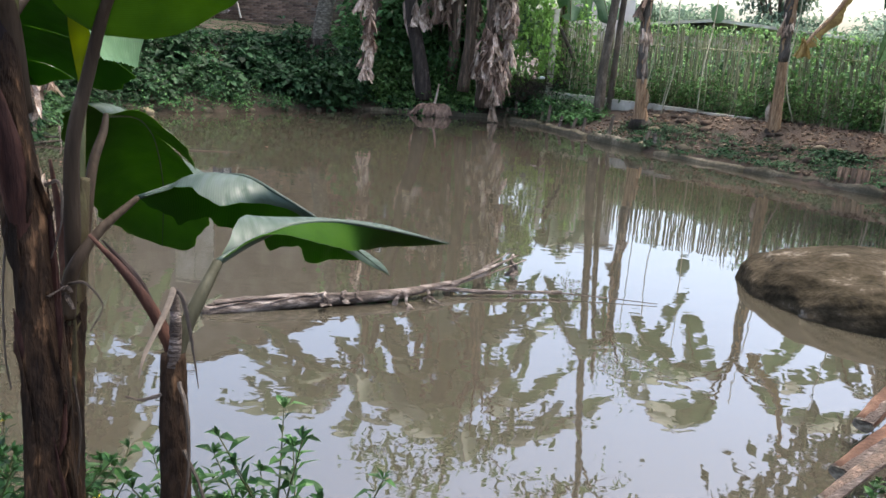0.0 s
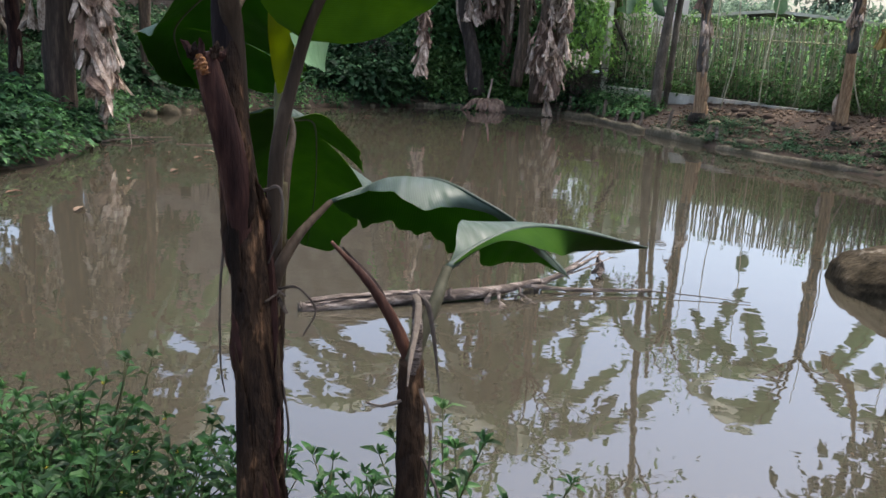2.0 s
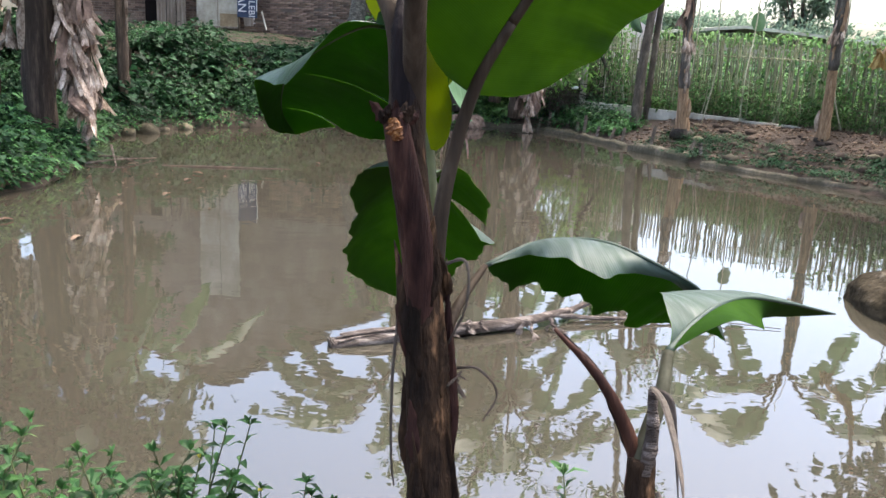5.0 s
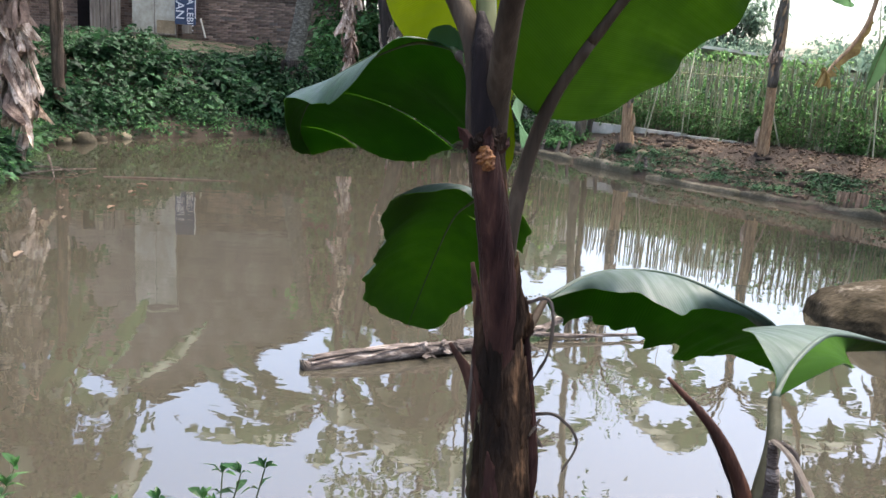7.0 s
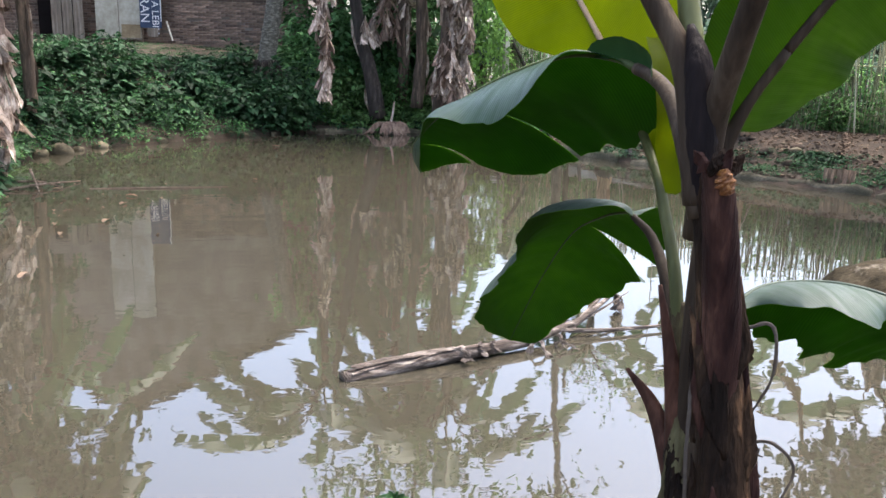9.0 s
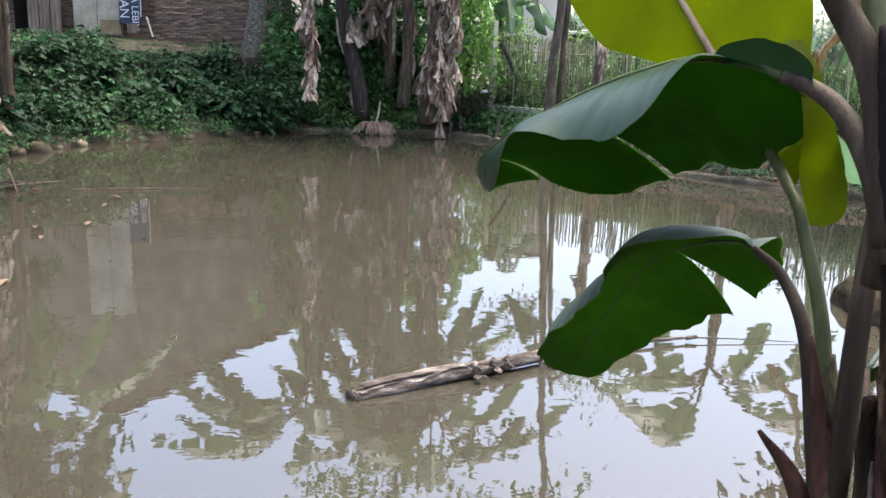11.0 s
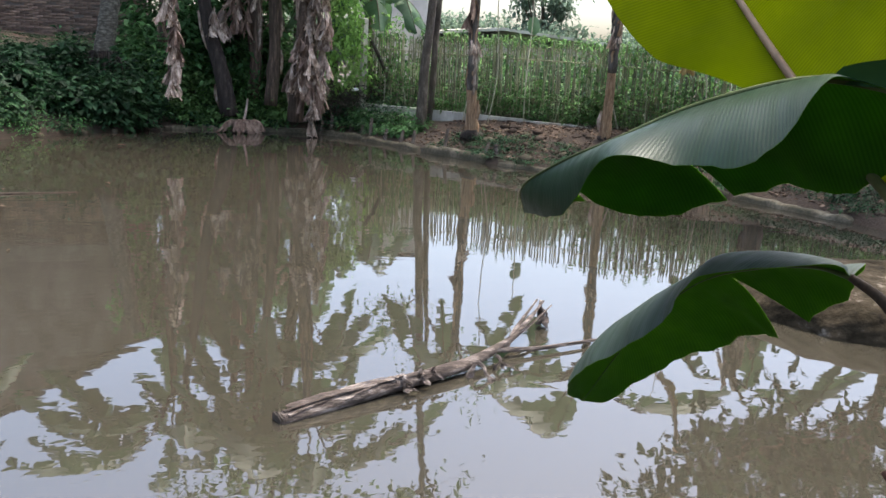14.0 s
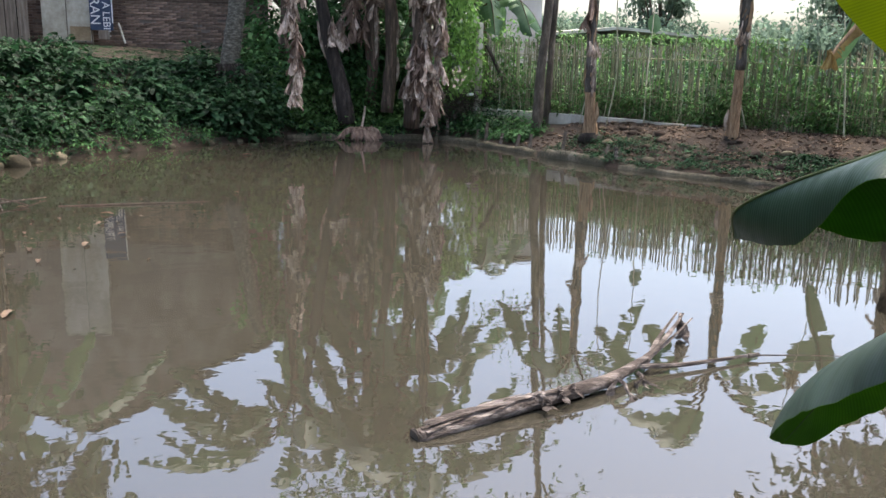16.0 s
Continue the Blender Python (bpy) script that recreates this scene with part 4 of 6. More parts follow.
limb_tree("slim_tree", [(3.42, 19.6, 0.15), (3.45, 19.6, 1.6), (3.55, 19.55, 3.2), (3.7, 19.5, 6.5), (3.9, 19.5, 9.4), (3.5, 19.4, 12.5)], [0.14, 0.105, 0.095, 0.085, 0.08, 0.05],
          [(0.72, 0.4, 1.6, 2.6), (0.78, 3.3, 1.8, 1.7), (0.85, 5.0, 1.6, 1.6), (0.9, 1.8, 1.6, 1.4), (0.66, 2.6, 2.2, 1.5)], "slim dark tree trunk at the water's edge forking high up", seed=51, count=700, size=0.28)
limb_tree("slim_tree", [(3.72, 19.85, 0.4), (3.74, 19.85, 1.5), (3.82, 19.9, 3.3), (4.1, 20.1, 6.5)], [0.09, 0.075, 0.07, 0.05],
          [(0.8, 5.6, 1.5, 1.2), (0.9, 0.8, 1.4, 1.2), (0.7, 2.4, 1.2, 1.1)], "second dark slim trunk beside the first", seed=52, count=900, size=0.12)
# lacy tree over the clump, known from its mirror image
limb_tree("tall_tree", [(1.3, 24.5, 0.9), (1.2, 24.4, 4.0), (0.9, 23.8, 8.0), (0.3, 23.4, 12.0)], [0.2, 0.17, 0.13, 0.06],
          [(0.62, 3.6, 2.6, 1.5), (0.7, 4.6, 2.6, 1.2), (0.78, 5.4, 2.4, 1.0), (0.85, 3.0, 2.4, 0.8), (0.92, 4.2, 2.2, 0.4), (0.75, 2.4, 2.5, 1.2)], "tall tree with fine lacy foliage behind the banana clump", seed=53, count=800, size=0.34, spread=1.2)

limb_tree("overhanging_tree", [(8.3, 10.2, 0.6), (8.2, 10.1, 2.2), (7.9, 10.0, 3.6)], [0.14, 0.12, 0.07],
          [(0.7, 3.3, 3.2, 0.4), (0.85, 2.9, 2.8, 0.7), (0.95, 3.7, 3.0, 0.3), (0.9, 2.5, 2.2, 0.9), (0.8, 4.2, 2.6, 0.6), (0.98, 1.2, 1.6, 1.2), (0.9, 3.1, 3.9, 1.3), (0.95, 2.75, 3.6, 1.7), (0.85, 3.5, 3.7, 1.0), (0.95, 3.9, 3.4, 1.6)], "small tree leaning out over the pond", seed=54, count=2300, size=0.26, leaf=M_BUSH, spread=0.9)
limb_tree("leafy_tree", [(-8.9, 11.2, 0.6), (-8.8, 11.2, 2.6), (-8.5, 11.3, 4.6)], [0.17, 0.14, 0.08],
          [(0.6, 0.2, 2.0, 0.8), (0.75, 1.2, 2.2, 1.2), (0.85, 5.6, 2.2, 1.0), (0.95, 0.6, 2.0, 1.6), (0.9, 2.4, 2.0, 1.5), (0.98, 4.4, 1.8, 1.8), (0.9, 0.0, 3.0, 0.3), (0.95, 0.4, 3.0, 0.9), (0.98, 5.9, 2.9, 0.6)], "leafy tree shading the weedy bank", seed=55, count=8500, size=0.20, leaf=M_BUSH, spread=1.5)

# old palm stump at the top of the bank
stump = thing("palm_stump", (-3.55, 22.3, 1.5), "cut grey ringed palm trunk on the bank", "palm trunk")
zz = np.linspace(1.55, 5.2, 26)
rad = 0.235 - 0.02 * (zz - 1.5) + 0.012 * np.sin(zz * 24)
link("trunk", *tube(np.c_[-3.62 + 0.16 * (zz - 1.6), 22.3 + 0 * zz, zz], rad, 14, wobble=0.02), M_PALMBARK, stump, smooth=True)
roots = []
for k in range(44):
    a = rng.random() * 6.28
    o = np.array([-3.6 + 0.27 * math.cos(a), 22.3 + 0.27 * math.sin(a), 1.72])
    sp = 0.02 + 0.3 * rng.random() ** 2
    e = o + np.array([sp * math.cos(a), sp * math.sin(a), -0.15 - 0.5 * rng.random()])
    roots.append(tube([o, (o + e) / 2 + rng.normal(size=3) * 0.03, e], [0.022, 0.014], 5))
ob = link("root_mass", *join(roots), M_DARKSTEM, stump)

# ---- the young banana plant by the camera ----
def run_at(points, s):
    """Places along a smooth run at shares s of its length."""
    c = curve(points, 160)
    d = np.r_[0, np.cumsum(np.linalg.norm(np.diff(c, axis=0), axis=1))]
    return np.stack([np.interp(s, d / d[-1], c[:, k]) for k in range(3)], -1)


def half_leaf(rib, margin, bow=0.10, ripple=0.0, waves=7.0, cuts=(), n=64, m=10, seed=0, sign=1.0, sink=0.0):
    """One half of a banana leaf between midrib and margin: bowed across, wavy towards the margin, torn at cuts (share along, gap at the margin)."""
    r = np.random.default_rng(seed)
    ph = r.random(4) * 6.283
    ends = [0.0] + [c[0] for c in cuts] + [1.0]
    gaps = [0.0] + [c[1] for c in cuts] + [0.0]
    out, uvs = [], []
    for piece in range(len(ends) - 1):
        s0, s1 = ends[piece], ends[piece + 1]
        g0, g1 = gaps[piece] / 2, gaps[piece + 1] / 2
        rows = max(6, int(n * (s1 - s0)))
        k = np.linspace(0, 1, m + 1)
        jag = np.maximum(0, k - 0.08) ** 1.2
        S = (s0 + g0 * jag)[None] + np.linspace(0, 1, rows)[:, None] * ((s1 - g1 * jag) - (s0 + g0 * jag))[None]
        R, M = run_at(rib, S.ravel()).reshape(*S.shape, 3), run_at(margin, S.ravel()).reshape(*S.shape, 3)
        T = run_at(rib, np.clip(S.ravel() + 0.01, 0, 1)) - run_at(rib, np.clip(S.ravel() - 0.01, 0, 1))
        W = M - R
        width = np.linalg.norm(W, axis=-1, keepdims=True)
        nrm = np.cross(T.reshape(R.shape), W)
        nrm /= np.linalg.norm(nrm, axis=-1, keepdims=True) + 1e-9
        K = k[None, :, None]
        wave = np.sin(S * waves * 6.283 + ph[0]) + 0.6 * np.sin(S * waves * 11.1 + ph[1]) + 0.35 * np.sin(S * waves * 23 + ph[2])
        lap = 1 + 0.35 * ripple * (np.sin(S * waves * 9 + ph[3]) + 0.5 * np.sin(S * waves * 21 + ph[1]))
        v = R + W * K * (1 + (lap[..., None] - 1) * K) + nrm * sign * width * (bow * 4 * K * (1 - K) + 0.12 * ripple * wave[..., None] * K ** 1.6) - nrm * sign * sink
        c = m + 1
        out.append((v.reshape(-1, 3), [[i * c + j, i * c + j + 1, (i + 1) * c + j + 1, (i + 1) * c + j] for i in range(rows - 1) for j in range(m)]))
        uvs.append(np.stack([S - 0.08 * k[None], np.broadcast_to(0.02 * k[None], S.shape)], -1).reshape(-1, 2))
    return (*join(out), np.concatenate(uvs))


def near_leaf(owner, label, stalk, rib, halves, material, stalk_mat, r0=0.016, r1=0.010, rib_r=(0.009, 0.003), rib_mat=None, under=None):
    """A leaf with its midrib and stalk; halves: margin and the keywords of half_leaf, with turned where the underside lies uppermost."""
    under = under or M_UNDER
    turned = [kw.pop("turned", False) for _, kw in halves]
    made = [half_leaf(rib, margin, **kw) for margin, kw in halves]
    v, f = join([(q[0], q[1]) for q in made])
    lf = link("leaf", v, f, material, owner, label, smooth=True, uv=np.concatenate([q[2] for q in made]))
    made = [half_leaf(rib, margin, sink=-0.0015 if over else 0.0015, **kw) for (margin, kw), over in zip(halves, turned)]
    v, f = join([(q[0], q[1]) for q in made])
    link("underside", v, f, under, lf, "matt underside, its light and shade in the colour", smooth=True, uv=np.concatenate([q[2] for q in made]))
    link("midrib", *tube(rib, list(rib_r), 8, 40), rib_mat or M_RIB_LEAF, lf, smooth=True)
    link("petiole", *tube(stalk, [r0, (r0 + r1) / 2, r1], 12, 26), stalk_mat, lf, smooth=True)
    return lf


plant = thing("banana_plant", (-0.80, 1.56, 0.27), "young banana plant with brown-purple sheaths and broad green leaves", "banana plant")
MAIN = [(-0.79, 1.545, 0.2), (-0.80, 1.57, 0.5), (-0.812, 1.592, 0.748), (-0.827, 1.624, 0.983), (-0.845, 1.644, 1.201), (-0.866, 1.660, 1.40), (-0.888, 1.672, 1.56), (-0.905, 1.690, 1.70), (-0.915, 1.705, 1.80)]
SECOND = [(-0.81, 1.60, 0.2), (-0.825, 1.69, 0.70), (-0.842, 1.757, 0.957), (-0.845, 1.825, 1.201), (-0.845, 1.88, 1.40)]
link("pseudostem", *tube(MAIN, [0.066, 0.060, 0.053, 0.048, 0.043, 0.034, 0.027, 0.024, 0.020], 28, 90, wobble=0.012), M_STEM, plant, smooth=True)
link("pseudostem", *tube(SECOND, [0.048, 0.036, 0.030, 0.027, 0.016], 22, 70, wobble=0.012), M_SECOND, plant, "slimmer stem of green and brown sheaths", smooth=True)
link("old_sheath", *tube([(-0.812, 1.60, 0.2), (-0.826, 1.69, 0.70), (-0.842, 1.757, 0.957), (-0.845, 1.80, 1.10), (-0.847, 1.825, 1.20)], [0.052, 0.040, 0.0345, 0.031, 0.024], 22, 50, wobble=0.03), M_STEM, plant, "brown dried sheath round the slimmer stem", smooth=True)
# the front sheath, broken off short, with its torn orange end
link("sheath", *tube([(-0.858, 1.643, 1.28), (-0.872, 1.638, 1.42), (-0.890, 1.625, 1.53), (-0.909, 1.610, 1.62), (-0.925, 1.602, 1.695)], [0.027, 0.031, 0.029, 0.026, 0.022], 18, 34, wobble=0.015), M_PURPLE, plant, "purple-brown sheath broken off short", smooth=True)
link("torn_end", *tube([(-0.914, 1.579, 1.655), (-0.921, 1.575, 1.672), (-0.926, 1.577, 1.692)], [0.008, 0.014, 0.006], 12, 14, wobble=0.22, flat=0.6), M_BROKEN, plant, "torn orange inner flesh")
for k in range(9):
    q = -2.6 + 0.42 * k + 0.2 * rng.normal()
    o = np.array([-0.925 + 0.023 * math.cos(q), 1.602 + 0.023 * math.sin(q), 1.688])
    e = o + np.array([0.012 * math.cos(q) + 0.006 * rng.normal(), 0.012 * math.sin(q), 0.016 + 0.022 * rng.random()])
    link("tatter", *tube([o, (o + e) / 2 + rng.normal(size=3) * 0.003, e], [0.010, 0.008, 0.001], 6, 6, wobble=0.2, flat=0.4), M_PURPLE if k % 3 == 0 else M_STEM, plant)
# old sheaths wrapped round the stems, their torn edges running up slantwise
for k in range(26):
    second = k % 4 == 3
    run = SECOND if second else MAIN
    q0 = 0.22 + 0.5 * rng.random()
    ln = 0.06 + 0.16 * rng.random()
    a0, da = -1.57 + rng.normal() * 1.0, rng.normal() * 0.5
    rad = np.interp(q0, (0, 0.45, 0.7, 1), (0.044, 0.030, 0.026, 0.016) if second else (0.066, 0.048, 0.040, 0.026))
    pts = []
    for u in np.linspace(0, 1, 6):
        c = run_at(run, np.array([q0 + ln * u]))[0]
        lift = rad * (0.99 + (0.16 + 0.3 * rng.random()) * max(0.0, u - 0.7))
        pts.append(c + np.array([math.cos(a0 + da * u), math.sin(a0 + da * u), 0]) * lift)
    wd = 0.010 + 0.014 * rng.random()
    link("peeling_skin", *tube(pts, [0.004, wd, wd * 0.9, wd * 0.5, 0.001], 8, 18, wobble=0.10, flat=0.22), (M_STEM, M_PURPLE, M_STEM, M_SECOND)[k % 4], plant, smooth=True)
for a, b, c in (((-0.842, 1.80, 1.04), (-0.878, 1.862, 1.185), (-0.926, 1.905, 1.258)), ((-0.846, 1.80, 1.05), (-0.868, 1.818, 1.27), (-0.900, 1.84, 1.445))):
    link("sheath", *tube([a, b, c], [0.026, 0.016, 0.004], 10, 16, flat=0.5), M_RED, plant, "dark red pointed dry sheath", smooth=True)
link("sheath", *tube([(-0.855, 1.70, 1.20), (-0.862, 1.712, 1.30), (-0.880, 1.705, 1.40)], [0.020, 0.022, 0.016], 10, 12, flat=0.6), M_STEM, plant, smooth=True)
# stalks that rise out of sight
link("petiole", *tube([(-0.894, 1.715, 1.56), (-0.897, 1.692, 1.744), (-0.898, 1.631, 1.864), (-0.893, 1.583, 1.968), (-0.885, 1.51, 2.15)], [0.024, 0.022, 0.020, 0.019, 0.016], 14, 26), M_STALK, plant, "stout grey-brown leaf stalk", smooth=True)
link("petiole", *tube([(-0.91, 1.69, 1.62), (-0.922, 1.707, 1.737), (-0.936, 1.737, 1.844), (-0.975, 1.772, 1.931), (-1.05, 1.83, 2.08)], [0.024, 0.022, 0.021, 0.019, 0.015], 14, 26), M_STALK, plant, smooth=True)
link("petiole", *tube([(-0.91, 1.70, 1.70), (-0.915, 1.74, 1.83), (-0.922, 1.79, 1.98), (-0.93, 1.85, 2.15)], [0.022, 0.020, 0.017, 0.012], 12, 20), M_STEM_PALE, plant, "pale green young stalk", smooth=True)
link("sheath", *tube([(-0.900, 1.685, 1.60), (-0.914, 1.694, 1.74), (-0.922, 1.710, 1.84), (-0.93, 1.735, 1.90)], [0.024, 0.0265, 0.022, 0.006], 16, 22, wobble=0.03), M_BLACK, plant, "blue-black sheath at the throat", smooth=True)

# upright leaf over the path
UP = [(-0.771, 1.847, 1.769), (-0.719, 1.822, 1.868), (-0.655, 1.79, 1.97), (-0.55, 1.76, 2.09), (-0.42, 1.72, 2.19)]
v, f = blade([(-0.787, 1.862, 1.725)] + UP[1:], 0.27, dl=0.1, dr=-0.05, cl=0.3, cr=0.15, n=44, m=10, ripple=0.03, up=(0.52, -0.78, -0.29), seed=1, power=3.2, left=0.75)
c = np.linspace(-1, 1, 21)
uv = np.stack([np.linspace(0, 1, 44)[:, None] - 0.08 * np.abs(c)[None], np.broadcast_to(0.02 * c[None], (44, 21))], -1).reshape(-1, 2)
lf = link("leaf", v, f, M_LEAF, plant, "large upright leaf seen from below", smooth=True, uv=uv)
link("midrib", *tube(UP[1:], [0.0115, 0.009, 0.004], 10, 30), M_STALK, lf, smooth=True)
link("petiole", *tube([(-0.842, 1.80, 1.05), (-0.842, 1.81, 1.28), (-0.838, 1.82, 1.48), (-0.810, 1.853, 1.642), UP[0], UP[1]], [0.016, 0.019, 0.017, 0.0145, 0.013, 0.0115], 12, 24), M_STALK, lf, smooth=True)
# pale young leaf on the second stem
YR = [(-0.872, 1.985, 1.640), (-0.863, 2.19, 1.763), (-0.898, 2.31, 1.885), (-0.941, 2.39, 1.991), (-0.995, 2.49, 2.130), (-1.053, 2.56, 2.263)]
v, f = blade(YR, 0.27, dl=-0.05, dr=-0.1, cl=0.1, cr=0.2, n=44, m=10, ripple=0.02, up=(-0.8, -0.45, 0.3), seed=2, power=2.6, ramp=(0.35, 0.6, 0.85, 1.05, 1.25, 1.35), left=(0.0, 0.08, 0.35, 0.65, 0.75, 0.8))
lf = link("leaf", v, f, M_YOUNGLEAF, plant, "pale yellow-green young leaf lit through", smooth=True, uv=uv)
link("midrib", *tube(YR[1:], [0.0092, 0.004], 8, 24), M_RIB_TAN, lf, smooth=True)
link("petiole", *tube([(-0.845, 1.82, 1.15), (-0.846, 1.855, 1.30), (-0.853, 1.888, 1.45), (-0.866, 1.94, 1.57), YR[0], YR[1]], [0.012, 0.014, 0.012, 0.011, 0.010, 0.009], 10, 20), M_STEM_PALE, lf, smooth=True)
v, f, uv = half_leaf([(-0.868, 1.935, 1.600), (-0.888, 1.95, 1.679), (-0.894, 1.945, 1.752), (-0.897, 1.975, 1.83), (-0.90, 2.02, 1.89)], [(-0.856, 1.915, 1.600), (-0.834, 1.898, 1.624), (-0.826, 1.92, 1.68), (-0.838, 1.94, 1.745), (-0.855, 1.975, 1.83), (-0.87, 2.02, 1.89)], bow=0.08, ripple=0.04, n=30, m=6, seed=71)
link("leaf_lobe", v, f, M_YOUNGLEAF, plant, smooth=True, uv=uv)
v, f, uv = half_leaf([(-0.837, 1.923, 1.737), (-0.815, 2.02, 1.755), (-0.78, 2.136, 1.738)], [(-0.784, 1.875, 1.671), (-0.785, 1.98, 1.662), (-0.786, 2.081, 1.647)], bow=0.06, ripple=0.05, n=30, m=6, seed=73)
link("leaf_lobe", v, f, M_LEAF_PALE, plant, "pale veined back of a folded leaf", smooth=True, uv=uv)
# broad leaf arching out: one half lies over, the other hangs and is torn
AR = [(-0.945, 1.93, 1.830), (-0.965, 2.01, 1.848), (-1.04, 2.085, 1.851), (-1.15, 2.195, 1.800), (-1.24, 2.28, 1.735), (-1.285, 2.40, 1.678), (-1.308, 2.52, 1.612), (-1.28, 2.568, 1.549)]
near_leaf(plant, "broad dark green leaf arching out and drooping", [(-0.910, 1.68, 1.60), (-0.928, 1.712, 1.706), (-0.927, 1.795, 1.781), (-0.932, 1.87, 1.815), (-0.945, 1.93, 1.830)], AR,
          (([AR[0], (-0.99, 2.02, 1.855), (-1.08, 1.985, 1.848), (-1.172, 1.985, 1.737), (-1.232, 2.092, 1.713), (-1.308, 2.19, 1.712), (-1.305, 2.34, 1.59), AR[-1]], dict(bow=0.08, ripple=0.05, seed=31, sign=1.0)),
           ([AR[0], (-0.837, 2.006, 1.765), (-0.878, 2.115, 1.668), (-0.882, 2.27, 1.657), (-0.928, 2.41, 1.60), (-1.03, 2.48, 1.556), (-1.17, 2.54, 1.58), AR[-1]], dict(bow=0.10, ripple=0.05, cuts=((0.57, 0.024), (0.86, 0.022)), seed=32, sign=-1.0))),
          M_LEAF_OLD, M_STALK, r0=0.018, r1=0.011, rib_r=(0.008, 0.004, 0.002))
link("leaf_lobe", *blade([(-1.01, 2.06, 1.850), (-0.955, 1.975, 1.844), (-0.94, 1.91, 1.826), (-0.937, 1.855, 1.80)], 0.045, 0.1, 0.1, 0.2, 0.5, n=16, m=4, ripple=0.08, up=(0.9, 0.4, 0), seed=12, power=3, left=0.03), M_LOBE, plant, smooth=True)
# lower leaf towards the water, torn near its base
BR = [(-0.872, 2.085, 1.525), (-0.849, 2.199, 1.515), (-0.862, 2.336, 1.478), (-0.891, 2.494, 1.401), (-0.928, 2.654, 1.234), (-0.981, 2.783, 1.009)]
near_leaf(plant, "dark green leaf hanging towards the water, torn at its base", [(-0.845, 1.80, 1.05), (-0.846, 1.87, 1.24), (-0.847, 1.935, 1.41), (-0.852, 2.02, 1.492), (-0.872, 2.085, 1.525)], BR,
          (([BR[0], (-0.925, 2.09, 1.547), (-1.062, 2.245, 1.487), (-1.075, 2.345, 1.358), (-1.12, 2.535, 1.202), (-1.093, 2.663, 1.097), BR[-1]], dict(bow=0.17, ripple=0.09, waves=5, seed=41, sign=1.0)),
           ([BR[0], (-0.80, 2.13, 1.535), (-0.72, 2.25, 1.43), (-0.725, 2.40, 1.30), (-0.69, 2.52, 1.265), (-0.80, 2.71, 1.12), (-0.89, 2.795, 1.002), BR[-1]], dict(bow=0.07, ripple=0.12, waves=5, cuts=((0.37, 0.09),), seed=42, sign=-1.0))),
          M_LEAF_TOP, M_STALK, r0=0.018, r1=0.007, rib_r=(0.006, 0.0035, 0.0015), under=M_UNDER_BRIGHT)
# side leaf over the pond, folded over like a tent
CR = [(-0.735, 1.925, 1.352), (-0.626, 2.0, 1.391), (-0.534, 1.985, 1.410), (-0.465, 1.915, 1.419), (-0.385, 1.85, 1.398), (-0.285, 1.83, 1.347), (-0.20, 1.95, 1.245), (-0.135, 2.07, 1.16)]
near_leaf(plant, "glossy green leaf folded over like a tent", [(-0.84, 1.76, 1.10), (-0.825, 1.765, 1.206), (-0.791, 1.835, 1.286), (-0.735, 1.925, 1.352)], CR,
          (([CR[0], (-0.66, 1.93, 1.375), (-0.605, 1.83, 1.407), (-0.505, 1.79, 1.380), (-0.425, 1.85, 1.372), (-0.34, 1.84, 1.358), (-0.22, 1.91, 1.25), CR[-1]], dict(bow=0.10, ripple=0.16, waves=4, seed=51, sign=-1.0)),
           ([CR[0], (-0.675, 2.0, 1.285), (-0.62, 2.06, 1.277), (-0.482, 2.066, 1.241), (-0.36, 2.12, 1.18), (-0.25, 2.15, 1.172), (-0.165, 2.14, 1.165), CR[-1]], dict(bow=0.08, ripple=0.22, waves=4.5, seed=52, sign=1.0))),
          M_LEAF_TOP, M_STALK, r0=0.020, r1=0.007, rib_r=(0.006, 0.004, 0.002), rib_mat=M_LEAF_TOP)

# dry strings on the stems
for k, pts in enumerate((((-0.80, 1.69, 1.20), (-0.75, 1.66, 1.215), (-0.71, 1.65, 1.17), (-0.735, 1.64, 1.115)), ((-0.905, 1.655, 1.33), (-0.912, 1.635, 1.2), (-0.908, 1.62, 1.05), (-0.90, 1.62, 0.98)), ((-0.825, 1.66, 1.42), (-0.785, 1.64, 1.43), (-0.78, 1.63, 1.35), (-0.81, 1.64, 1.27)),
                         ((-0.785, 1.66, 1.0), (-0.765, 1.64, 0.9), (-0.77, 1.63, 0.78)))):
    link("dry_strip", *tube(pts, [0.004, 0.003, 0.002], 6, 18, wobble=0.2, flat=0.6), M_TWIG, plant)

for k in range(7):
    o = np.array([-0.805, 1.655, 1.165]) + rng.normal(size=3) * (0.008, 0.008, 0.02)
    e = o + np.array([0.035 * rng.random(), -0.02 * rng.random(), 0.03 * rng.normal()])
    link("dry_strip", *tube([o, (o + e) / 2 + rng.normal(size=3) * 0.012, e], [0.006, 0.005, 0.002], 6, 8, wobble=0.25, flat=0.5), M_DARKSTEM, plant)

